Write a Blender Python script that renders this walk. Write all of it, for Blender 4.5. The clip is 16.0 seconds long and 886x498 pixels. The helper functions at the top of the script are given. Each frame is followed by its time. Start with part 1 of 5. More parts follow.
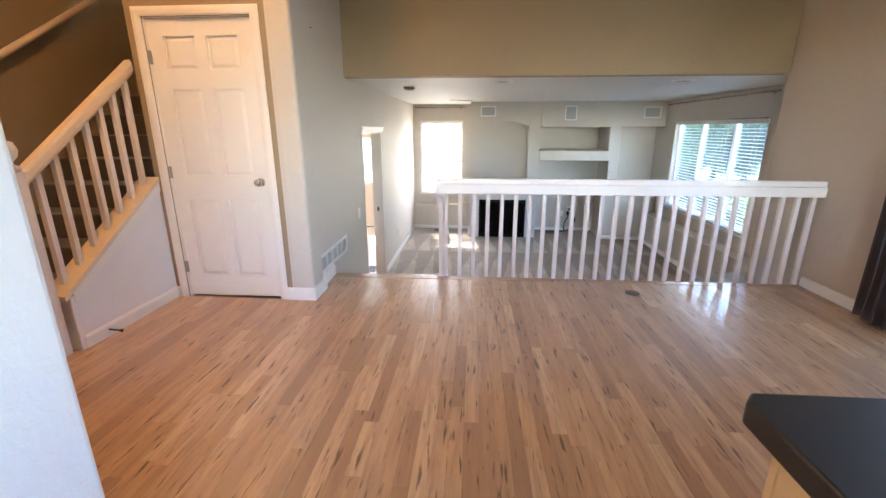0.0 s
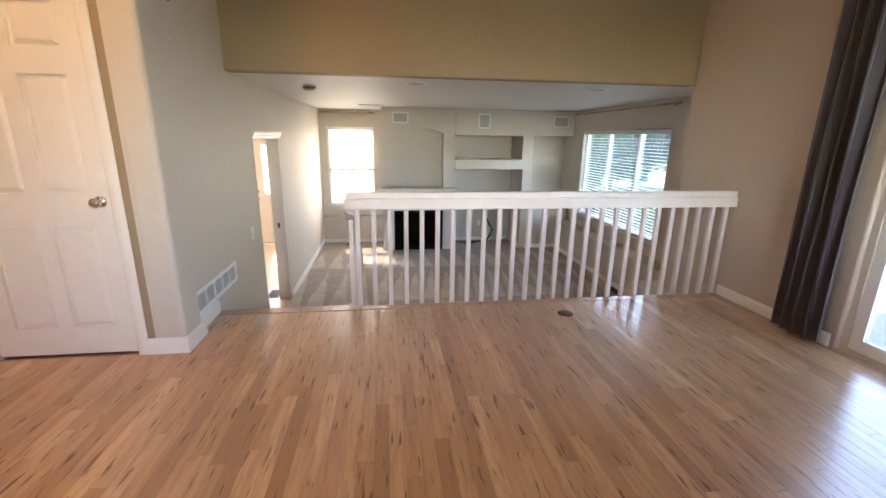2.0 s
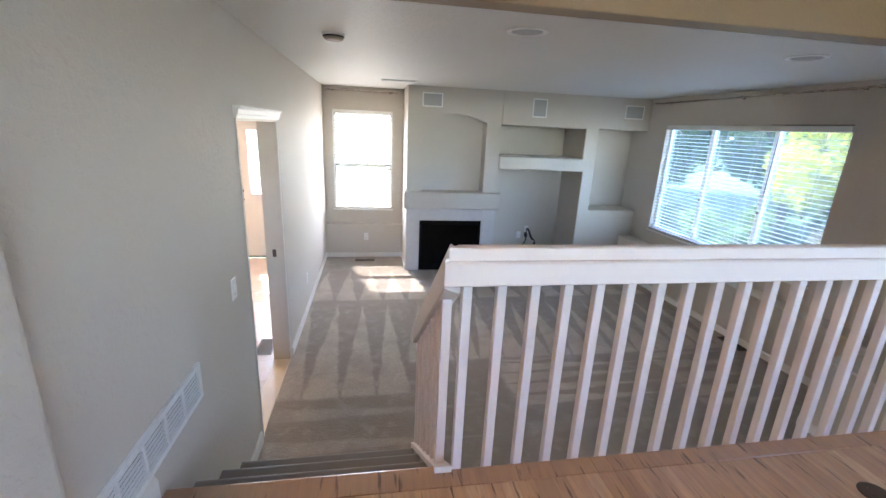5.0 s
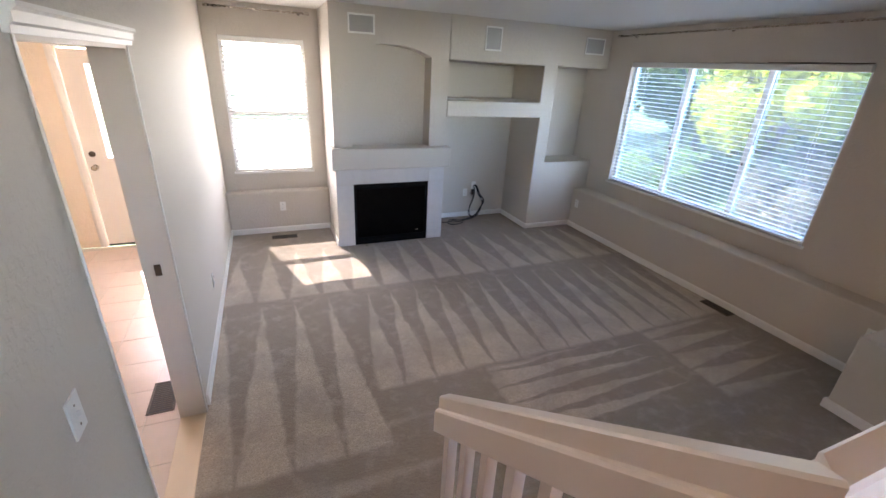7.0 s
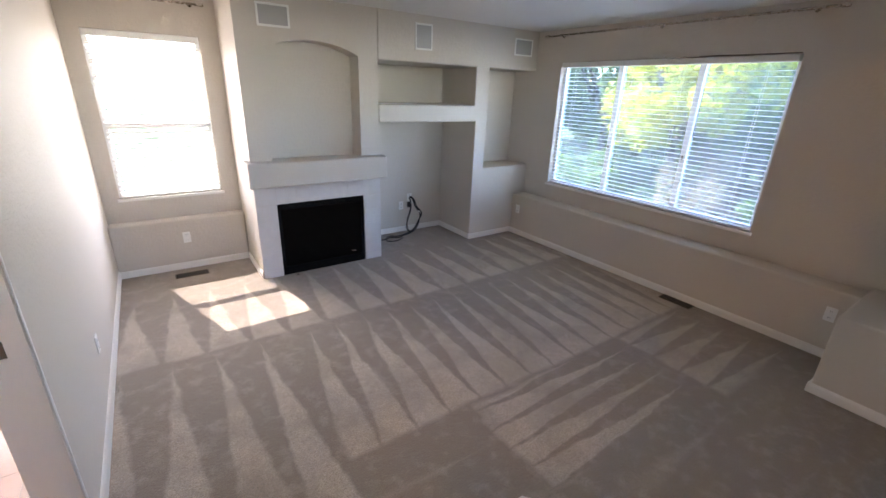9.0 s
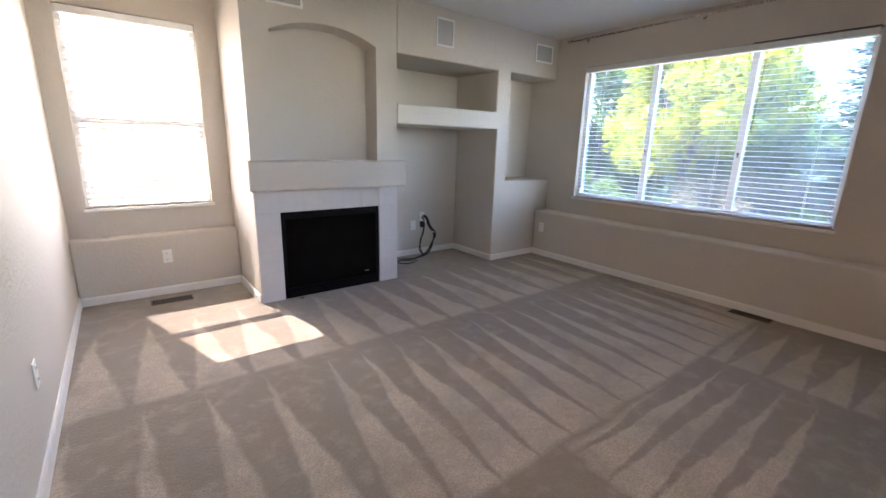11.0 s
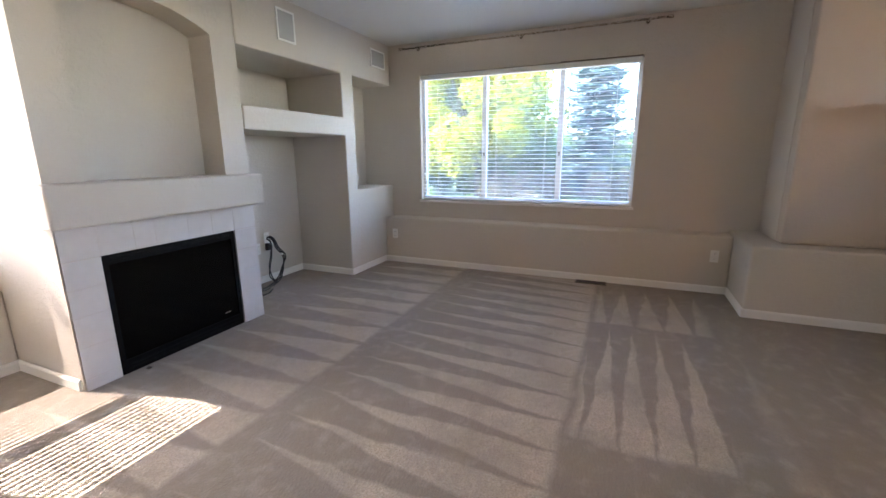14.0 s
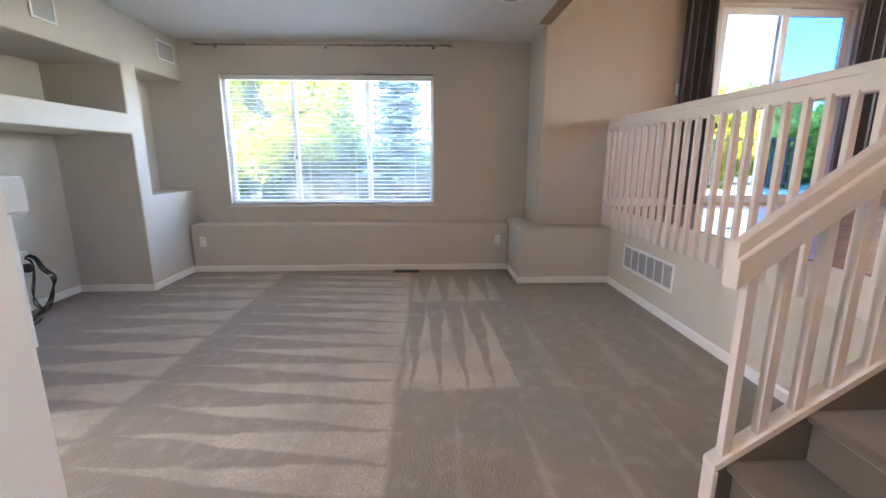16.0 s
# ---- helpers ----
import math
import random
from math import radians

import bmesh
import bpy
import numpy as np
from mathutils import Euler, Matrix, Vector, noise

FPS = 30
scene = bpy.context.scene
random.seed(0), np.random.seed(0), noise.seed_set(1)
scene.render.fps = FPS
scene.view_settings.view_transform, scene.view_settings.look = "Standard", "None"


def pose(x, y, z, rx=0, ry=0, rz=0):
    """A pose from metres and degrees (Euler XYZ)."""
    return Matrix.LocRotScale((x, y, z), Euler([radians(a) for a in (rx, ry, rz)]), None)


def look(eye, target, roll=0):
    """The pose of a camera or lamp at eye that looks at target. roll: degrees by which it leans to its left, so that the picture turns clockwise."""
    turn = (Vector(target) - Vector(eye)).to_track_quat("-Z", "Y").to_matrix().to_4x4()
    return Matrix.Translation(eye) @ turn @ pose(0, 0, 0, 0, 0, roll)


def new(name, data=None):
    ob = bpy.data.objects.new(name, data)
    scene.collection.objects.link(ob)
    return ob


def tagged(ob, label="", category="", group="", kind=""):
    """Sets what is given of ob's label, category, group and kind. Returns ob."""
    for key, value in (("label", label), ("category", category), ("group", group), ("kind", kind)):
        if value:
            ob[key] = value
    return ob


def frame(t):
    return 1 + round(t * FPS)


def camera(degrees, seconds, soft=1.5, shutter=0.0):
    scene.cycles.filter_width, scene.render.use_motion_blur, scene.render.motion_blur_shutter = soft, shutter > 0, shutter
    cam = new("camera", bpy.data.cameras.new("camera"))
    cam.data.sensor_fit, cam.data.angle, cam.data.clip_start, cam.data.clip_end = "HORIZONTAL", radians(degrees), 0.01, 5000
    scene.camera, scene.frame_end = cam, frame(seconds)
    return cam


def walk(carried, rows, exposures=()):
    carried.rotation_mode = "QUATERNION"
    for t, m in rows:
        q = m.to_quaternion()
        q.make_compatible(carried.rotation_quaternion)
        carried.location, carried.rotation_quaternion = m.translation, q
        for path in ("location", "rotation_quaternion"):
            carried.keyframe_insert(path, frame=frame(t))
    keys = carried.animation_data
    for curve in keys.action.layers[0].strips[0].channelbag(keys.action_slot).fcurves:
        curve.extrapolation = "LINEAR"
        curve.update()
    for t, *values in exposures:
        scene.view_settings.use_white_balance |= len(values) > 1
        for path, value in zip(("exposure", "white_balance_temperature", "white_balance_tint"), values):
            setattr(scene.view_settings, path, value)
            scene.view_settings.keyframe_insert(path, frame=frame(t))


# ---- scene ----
cam = camera(92.9, 16.0)
PATH = [
    (0, (1.295, -3.69, 1.32), (1.155, -1.772, 0.769), 0.0),
    (0.5, (1.229, -3.597, 1.313), (1.276, -1.678, 0.751), 0.3),
    (1, (1.222, -3.5, 1.306), (1.319, -1.581, 0.752), 0.8),
    (1.5, (1.252, -3.321, 1.328), (1.403, -1.398, 0.799), 0.9),
    (2, (1.284, -3.177, 1.305), (1.541, -1.262, 0.791), 0.8),
    (2.5, (1.209, -2.907, 1.313), (1.523, -0.992, 0.829), 0.6),
    (3, (1.125, -2.613, 1.292), (1.424, -0.694, 0.814), 0.6),
    (3.5, (1.045, -2.288, 1.31), (1.304, -0.36, 0.845), 0.9),
    (4, (0.939, -1.945, 1.299), (1.206, -0.02, 0.829), 1.8),
    (6.3, (0.574, -0.509, 1.256), (1.096, 1.285, 0.542), 2.7),
    (6.5, (0.562, -0.385, 1.262), (1.135, 1.385, 0.528), 2.8),
    (7, (0.523, -0.143, 1.246), (1.246, 1.549, 0.46), 3.1),
    (7.5, (0.444, 0.065, 1.251), (1.285, 1.685, 0.435), 3.1),
    (8, (0.405, 0.167, 1.233), (1.314, 1.754, 0.425), 2.6),
    (8.5, (0.424, 0.318, 1.152), (1.414, 1.884, 0.398), 2.2),
    (9, (0.455, 0.429, 1.069), (1.529, 1.962, 0.365), 2.1),
    (11.5, (0.357, 1.345, 0.492), (1.583, 2.862, 0.05), 1.5),
    (12, (0.345, 1.595, 0.488), (1.664, 3.039, 0.071), 0.9),
    (12.5, (0.35, 1.766, 0.51), (1.804, 3.076, 0.095), 0.2),
    (13, (0.246, 1.882, 0.505), (1.831, 3.022, 0.073), -0.2),
    (13.5, (0.084, 1.956, 0.499), (1.776, 2.924, 0.051), -0.6),
    (14, (0.011, 1.906, 0.514), (1.805, 2.678, 0.079), -0.5),
    (14.5, (-0.037, 1.868, 0.5), (1.835, 2.434, 0.079), -0.3),
    (15, (-0.117, 1.9, 0.501), (1.812, 2.232, 0.087), 0.1),
    (15.5, (-0.227, 1.903, 0.494), (1.728, 1.985, 0.083), 0.2),
    (16, (-0.341, 1.911, 0.486), (1.614, 1.838, 0.074), 0.0),
]

EXPOSURES = [(0, 5.51, 6800, 13), (1, 5.41, 6900, 13), (1.5, 5.26, 7500, 15), (2, 5.26, 7600, 15), (3.0, 5.21, 8000, 15), (3.4, 5.31, 6600, 12), (4, 5.31, 6100, 11), (6.5, 5.22, 6650, 18), (9, 5.29, 6700, 19), (11.5, 5.22, 7100, 21), (12.5, 5.17, 7200, 22), (14, 5.4, 7000, 19), (15, 5.74, 7000, 17), (16, 5.77, 6850, 17)]
walk(cam, [(t, look(eye, target, roll)) for t, eye, target, roll in PATH], EXPOSURES)

# ---- light ----
SUN_TO = Vector((-0.245, 0.82, 1.0)).normalized()
world = bpy.data.worlds.new("world")
scene.world = world
world.use_nodes = True
wn = world.node_tree.nodes
sky = wn.new("ShaderNodeTexSky")
sky.sky_type = "NISHITA"
sky.sun_disc = False
sky.sun_elevation = math.asin(SUN_TO.z)
sky.sun_rotation = math.atan2(SUN_TO.x, SUN_TO.y)
world.node_tree.links.new(sky.outputs[0], wn["Background"].inputs[0])
wn["Background"].inputs[1].default_value = 0.15

sun = new("sun", bpy.data.lights.new("sun", "SUN"))
sun.data.energy, sun.data.angle, sun.data.color = 1.7, radians(0.3), (1.0, 0.96, 0.9)
sun.matrix_world = look(SUN_TO * 30, (0, 0, 0))

# warm fill for the landing, in an unseen, assumed kitchen window behind the walk
kitchen_fill = new("kitchen_fill_light", bpy.data.lights.new("kitchen_fill_light", "AREA"))
kitchen_fill.data.shape, kitchen_fill.data.size, kitchen_fill.data.size_y = "RECTANGLE", 2.3, 1.3
kitchen_fill.data.energy, kitchen_fill.data.color = 0.25, (1.0, 0.80, 0.65)
kitchen_fill.matrix_world = look((2.3, -6.42, 1.75), (2.3, 0.0, 1.3))

# daylight in the opening of the far window, just outside its glass
far_day = new("far_window_daylight", bpy.data.lights.new("far_window_daylight", "AREA"))
far_day.data.shape, far_day.data.size, far_day.data.size_y = "RECTANGLE", 0.86, 1.44
far_day.data.energy, far_day.data.color = 2.2, (1.0, 0.93, 0.82)
far_day.matrix_world = look((0.59, 5.82, 0.72), (0.59, 0.0, 0.72))

# daylight in the opening of the wide window, between glass and blind
wide_day = new("wide_window_daylight", bpy.data.lights.new("wide_window_daylight", "AREA"))
wide_day.data.shape, wide_day.data.size, wide_day.data.size_y = "RECTANGLE", 2.34, 1.36
wide_day.data.energy, wide_day.data.color = 0.5, (0.84, 0.94, 1.0)
wide_day.matrix_world = look((4.858, 3.04, 0.705), (0.0, 3.04, 0.705))

# daylight in the opening of the sliding door
slider_day = new("sliding_door_daylight", bpy.data.lights.new("sliding_door_daylight", "AREA"))
slider_day.data.shape, slider_day.data.size, slider_day.data.size_y = "RECTANGLE", 0.56, 1.8
slider_day.data.energy, slider_day.data.color = 0.22, (0.84, 0.93, 1.0)
slider_day.matrix_world = look((4.262, -1.435, 1.02), (0.0, -1.435, 1.02))

# ---- dimensions ----
ZC = -0.80          # carpet level; the wooden landing is at 0
CEIL = 1.80         # ceiling of the sunken room
XW = 4.80           # window wall
XR = 4.16           # side wall of the landing
YB = 5.50           # far wall
YS = 0.67           # face of the drop above the opening
TOP = 3.40          # high ceiling over the landing
YK = -6.4           # wall behind the kitchen


# ---- material helpers ----
class Nodes:
    """A small wrapper that builds one node material."""

    def __init__(self, name):
        self.mat = bpy.data.materials.new(name)
        self.mat.use_nodes = True
        self.nt = self.mat.node_tree
        self.bsdf = self.nt.nodes["Principled BSDF"]

    def put(self, socket, value):
        if isinstance(value, bpy.types.NodeSocket):
            self.nt.links.new(value, socket)
        elif value is not None:
            socket.default_value = value

    def node(self, kind, operation=None):
        n = self.nt.nodes.new(kind)
        if operation:
            n.operation = operation
        return n

    def math(self, op, a, b=None, c=None, clamp=False):
        n = self.node("ShaderNodeMath", op)
        n.use_clamp = clamp
        for s, v in zip(n.inputs, (a, b, c)):
            self.put(s, v)
        return n.outputs[0]

    def pos(self):
        return self.node("ShaderNodeNewGeometry").outputs["Position"]

    def split(self, vec):
        n = self.node("ShaderNodeSeparateXYZ")
        self.put(n.inputs[0], vec)
        return n.outputs[0], n.outputs[1], n.outputs[2]

    def join(self, x, y, z):
        n = self.node("ShaderNodeCombineXYZ")
        for s, v in zip(n.inputs, (x, y, z)):
            self.put(s, v)
        return n.outputs[0]

    def scaled(self, vec, s):
        n = self.node("ShaderNodeVectorMath", "MULTIPLY")
        self.put(n.inputs[0], vec)
        n.inputs[1].default_value = s
        return n.outputs[0]

    def plus(self, a, b):
        n = self.node("ShaderNodeVectorMath", "ADD")
        self.put(n.inputs[0], a)
        self.put(n.inputs[1], b)
        return n.outputs[0]

    def noise(self, vec, scale, detail=4.0, rough=0.55):
        n = self.node("ShaderNodeTexNoise")
        self.put(n.inputs["Vector"], vec)
        n.inputs["Scale"].default_value, n.inputs["Detail"].default_value, n.inputs["Roughness"].default_value = scale, detail, rough
        return n.outputs["Fac"]

    def ramp(self, fac, stops):
        n = self.node("ShaderNodeValToRGB")
        self.put(n.inputs[0], fac)
        e = n.color_ramp.elements
        while len(e) < len(stops):
            e.new(0.5)
        for el, (p, col) in zip(e, stops):
            el.position, el.color = p, (*col, 1)
        return n.outputs[0]

    def mix(self, fac, a, b, blend="MIX"):
        n = self.node("ShaderNodeMix")
        n.data_type, n.blend_type = "RGBA", blend
        self.put(n.inputs[0], fac)
        for s, v in ((n.inputs[6], a), (n.inputs[7], b)):
            self.put(s, (*v, 1) if isinstance(v, tuple) else v)
        return n.outputs[2]

    def bump(self, height, strength, distance):
        n = self.node("ShaderNodeBump")
        n.inputs["Strength"].default_value, n.inputs["Distance"].default_value = strength, distance
        self.put(n.inputs["Height"], height)
        self.put(self.bsdf.inputs["Normal"], n.outputs[0])

    def finish(self, colour=None, rough=None, metal=None):
        for key, v in (("Base Color", colour), ("Roughness", rough), ("Metallic", metal)):
            if v is not None:
                self.put(self.bsdf.inputs[key], (*v, 1) if isinstance(v, tuple) else v)
        return self.mat


def paint(name, colour, rough=0.5, grain=60.0, relief=0.25, depth=0.002, blotch=0.05):
    """Painted plaster or woodwork: slight blotches, and a fine relief."""
    n = Nodes(name)
    p = n.pos()
    big = n.noise(p, 1.7, 3)
    dirt = n.noise(p, 9.0, 5)
    dark = tuple(c * (1 - blotch * 2) for c in colour)
    col = n.mix(n.math("MULTIPLY_ADD", big, 0.7, n.math("MULTIPLY", dirt, 0.3)), dark, tuple(min(1, c * (1 + blotch)) for c in colour))
    n.bump(n.noise(p, grain, 3), relief, depth)
    return n.finish(col, n.math("MULTIPLY_ADD", dirt, 0.15, rough - 0.07))


def plain(name, colour, rough=0.5, metal=0.0, speckle=0.06, scale=40.0):
    n = Nodes(name)
    f = n.noise(n.pos(), scale, 4)
    col = n.mix(f, tuple(c * (1 - speckle) for c in colour), tuple(min(1, c * (1 + speckle)) for c in colour))
    return n.finish(col, n.math("MULTIPLY_ADD", f, 0.12, rough - 0.06), metal)


def wall_paint(name, colour, relief=0.6):
    """Knock-down textured wall: flattened islands of plaster under matt paint."""
    n = Nodes(name)
    p = n.pos()
    spots = n.ramp(n.noise(p, 34.0, 5, 0.6), [(0.47, (0, 0, 0)), (0.56, (1, 1, 1))])
    fine = n.noise(p, 210.0, 2)
    n.bump(n.math("MULTIPLY_ADD", fine, 0.2, spots), relief, 0.0018)
    big = n.noise(p, 1.1, 4)
    col = n.mix(big, tuple(c * 0.955 for c in colour), tuple(min(1, c * 1.03) for c in colour))
    return n.finish(col, n.math("MULTIPLY_ADD", fine, 0.15, 0.55))


def wood_floor(name, joined):
    """Sanded hardwood strips; each strip has its own tone, streaks and mineral marks."""
    n = Nodes(name)
    p = n.pos()
    if joined:
        r = n.node("ShaderNodeNewGeometry").outputs["Random Per Island"]
    else:
        r = n.node("ShaderNodeObjectInfo").outputs["Random"]
    x, y, z = n.split(p)
    off = n.math("MULTIPLY", r, 37.0)
    grain_at = n.join(n.math("MULTIPLY", x, 26.0), n.math("ADD", n.math("MULTIPLY", y, 1.9), off), off)
    grain = n.noise(grain_at, 1.6, 6, 0.62)
    fine = n.noise(n.join(n.math("MULTIPLY", x, 160.0), n.math("MULTIPLY_ADD", y, 5.0, off), off), 1.0, 4)
    tone = n.ramp(r, [(0.0, (0.34, 0.175, 0.075)), (0.2, (0.47, 0.265, 0.122)), (0.45, (0.56, 0.335, 0.168)),
                      (0.7, (0.51, 0.29, 0.138)), (0.9, (0.70, 0.455, 0.25)), (1.0, (0.40, 0.21, 0.092))])
    col = n.mix(n.math("MULTIPLY", n.ramp(grain, [(0.3, (1, 1, 1)), (0.6, (0, 0, 0))]), 0.72), tone, (0.27, 0.15, 0.085))
    col = n.mix(n.math("MULTIPLY", fine, 0.2), col, (0.66, 0.44, 0.27))
    spot_at = n.join(n.math("MULTIPLY", x, 24.0), n.math("MULTIPLY_ADD", y, 2.6, off), off)
    spots = n.ramp(n.noise(spot_at, 2.3, 3, 0.45), [(0.61, (0, 0, 0)), (0.7, (1, 1, 1))])
    col = n.mix(n.math("MULTIPLY", spots, 0.8), col, (0.075, 0.04, 0.022))
    wear = n.noise(p, 2.1, 4)
    n.bump(n.math("MULTIPLY_ADD", fine, 0.5, grain), 0.12, 0.0009)
    n.bsdf.inputs["Coat Weight"].default_value = 1.0
    n.bsdf.inputs["Coat Roughness"].default_value = 0.22
    n.bsdf.inputs["Coat IOR"].default_value = 1.65
    return n.finish(col, n.math("MULTIPLY_ADD", wear, 0.2, 0.24))


def carpet_paint(name):
    """Cut-pile carpet with the wedges that a vacuum cleaner left in the pile."""
    n = Nodes(name)
    p = n.pos()
    wob = n.noise(p, 2.6, 2)
    x0, y0, z = n.split(p)
    edge = n.noise(p, 16.0, 3)
    jig = n.math("MULTIPLY_ADD", edge, 0.032, n.math("MULTIPLY_ADD", wob, 0.08, -0.065))
    x = n.math("ADD", x0, jig)
    y = n.math("ADD", y0, n.math("MULTIPLY", jig, 0.8))

    def inside(v, a, b, soft=0.04):
        up = n.math("DIVIDE", n.math("SUBTRACT", v, a), soft, clamp=True)
        down = n.math("DIVIDE", n.math("SUBTRACT", b, v), soft, clamp=True)
        return n.math("MULTIPLY", up, down)

    def wedges(u, v, pitch, va, vb, shift=0.0):
        """Tapered strokes along v, side by side along u: 1 inside, 0 between."""
        f = n.math("FRACT", n.math("MULTIPLY_ADD", u, 1 / pitch, shift))
        tri = n.math("ABSOLUTE", n.math("MULTIPLY_ADD", f, 2.0, -1.0))
        t = n.math("DIVIDE", n.math("SUBTRACT", v, va), vb - va)
        return n.math("DIVIDE", n.math("SUBTRACT", t, tri), 0.16, clamp=True)

    lean = n.math("MULTIPLY_ADD", y, -0.1, n.math("ADD", x, 0.347))
    regions = [
        (inside(y, 3.53, 5.4), wedges(x, y, 0.30, 4.72, 3.5, 0.17), 0.8),
        (n.math("MULTIPLY", inside(y, 2.07, 3.53), inside(x, 1.05, 4.6)), wedges(lean, y, 0.235, 3.5, 2.15, 0.106), 0.85),
        (n.math("MULTIPLY", inside(y, 1.33, 2.07), inside(x, 1.83, 3.37)), wedges(y, x, 0.16, 3.35, 1.9, 0.5), 0.85),
        (n.math("MULTIPLY", inside(y, 1.2, 2.07), inside(x, 3.37, 4.5)), wedges(y, x, 0.2, 4.4, 3.38, 0.3), 0.7),
        (n.math("MULTIPLY", inside(y, 1.6, 3.53), inside(x, -0.1, 1.05)), wedges(x, y, 0.29, 3.55, 1.7, 0.4), 0.8),
        (n.math("MULTIPLY", inside(y, -0.2, 2.07), inside(x, 0.0, 1.83)), wedges(y, x, 0.34, 1.84, -1.6, 0.3), 0.45),
        (n.math("MULTIPLY", inside(y, -0.2, 1.33), inside(x, 1.83, 4.2)), wedges(y, x, 0.47, 3.4, -0.6, 0.1), 0.32),
    ]
    total = None
    for mask, stroke, amount in regions:
        v = n.math("MULTIPLY", n.math("MULTIPLY", mask, stroke), amount)
        total = v if total is None else n.math("MAXIMUM", total, v)
    faded = n.ramp(n.noise(p, 2.7, 4, 0.6), [(0.36, (0.45, 0.45, 0.45)), (0.58, (1, 1, 1))])
    total = n.math("MULTIPLY", total, faded)
    patch = n.noise(p, 5.5, 4, 0.6)
    scuff = n.ramp(n.noise(p, 11.0, 3), [(0.52, (0, 0, 0)), (0.68, (1, 1, 1))])
    tuft = n.noise(p, 105.0, 4, 0.75)
    clump = n.noise(p, 38.0, 3, 0.6)
    rows = n.noise(n.scaled(p, (34.0, 90.0, 1.0)), 1.0, 2)
    base = n.mix(total, (0.215, 0.172, 0.133), (0.62, 0.515, 0.415))
    base = n.mix(n.math("MULTIPLY", patch, 0.38), base, (0.43, 0.35, 0.28))
    base = n.mix(n.math("MULTIPLY", scuff, 0.3), base, (0.53, 0.442, 0.36))
    base = n.mix(n.ramp(tuft, [(0.3, (0.85, 0.85, 0.85)), (0.55, (0, 0, 0))]), base, (0.19, 0.152, 0.12))
    base = n.mix(n.math("MULTIPLY", n.ramp(clump, [(0.42, (1, 1, 1)), (0.6, (0, 0, 0))]), 0.22), base, (0.22, 0.176, 0.14))
    n.bump(n.math("ADD", n.math("MULTIPLY_ADD", rows, 0.8, tuft), clump), 1.0, 0.0045)
    n.bsdf.inputs["Sheen Weight"].default_value = 0.25
    n.bsdf.inputs["Sheen Roughness"].default_value = 0.6
    return n.finish(base, 0.95)


def glass_paint(name, tint=(1, 1, 1), haze=0.0):
    """Thin window glass: mostly clear, with a painted veil of haze and a mirror's share."""
    n = Nodes(name)
    out = n.nt.nodes["Material Output"]
    clear = n.node("ShaderNodeBsdfTransparent")
    clear.inputs[0].default_value = (*tint, 1)
    shine = n.node("ShaderNodeBsdfGlossy")
    shine.inputs["Roughness"].default_value = 0.02
    facing = n.node("ShaderNodeLayerWeight").outputs["Facing"]
    share = n.math("MULTIPLY_ADD", n.math("POWER", facing, 5.0), 0.7, 0.04)
    mix = n.node("ShaderNodeMixShader")
    n.put(mix.inputs[0], share)
    n.put(mix.inputs[1], clear.outputs[0])
    n.put(mix.inputs[2], shine.outputs[0])
    if haze:
        # a translucent share paints bright haze over the view outside
        veil = n.node("ShaderNodeBsdfTranslucent")
        veil.inputs[0].default_value = (0.85, 0.88, 0.9, 1)
        hazed = n.node("ShaderNodeMixShader")
        uneven = n.noise(n.pos(), 3.0, 4)
        n.put(hazed.inputs[0], n.math("MULTIPLY_ADD", uneven, haze, haze * 0.5))
        n.put(hazed.inputs[1], mix.outputs[0])
        n.put(hazed.inputs[2], veil.outputs[0])
        mix = hazed
    n.put(out.inputs[0], mix.outputs[0])
    n.nt.nodes.remove(n.bsdf)
    return n.mat


def leaf_paint(name, a, b, rough=0.6):
    n = Nodes(name)
    r = n.node("ShaderNodeNewGeometry").outputs["Random Per Island"]
    f = n.noise(n.pos(), 1.3, 3)
    col = n.mix(n.math("MULTIPLY_ADD", r, 0.6, n.math("MULTIPLY", f, 0.5)), a, b)
    n.bsdf.inputs["Subsurface Weight"].default_value = 0.0
    mat = n.finish(col, rough)
    out = n.nt.nodes["Material Output"]
    tr = n.node("ShaderNodeBsdfTranslucent")
    n.put(tr.inputs[0], col)
    mix = n.node("ShaderNodeMixShader")
    mix.inputs[0].default_value = 0.5
    n.put(mix.inputs[1], n.bsdf.outputs[0])
    n.put(mix.inputs[2], tr.outputs[0])
    n.put(out.inputs[0], mix.outputs[0])
    return mat


def slat_paint(name, colour):
    """Vinyl slats let some daylight through."""
    n = Nodes(name)
    f = n.noise(n.pos(), 30.0, 2)
    n.finish(n.mix(f, tuple(c * 0.96 for c in colour), colour), 0.45)
    out = n.nt.nodes["Material Output"]
    tr = n.node("ShaderNodeBsdfTranslucent")
    tr.inputs[0].default_value = (0.86, 0.86, 0.86, 1)
    mix = n.node("ShaderNodeMixShader")
    mix.inputs[0].default_value = 0.2
    n.put(mix.inputs[1], n.bsdf.outputs[0])
    n.put(mix.inputs[2], tr.outputs[0])
    n.put(out.inputs[0], mix.outputs[0])
    return n.mat


def fabric_paint(name, colour):
    n = Nodes(name)
    p = n.pos()
    weave = n.noise(n.scaled(p, (400.0, 400.0, 120.0)), 1.0, 2)
    big = n.noise(p, 6.0, 3)
    col = n.mix(n.math("MULTIPLY_ADD", weave, 0.5, n.math("MULTIPLY", big, 0.4)), tuple(c * 0.75 for c in colour), tuple(c * 1.3 for c in colour))
    n.bump(weave, 0.3, 0.001)
    n.bsdf.inputs["Sheen Weight"].default_value = 0.4
    return n.finish(col, 0.75)


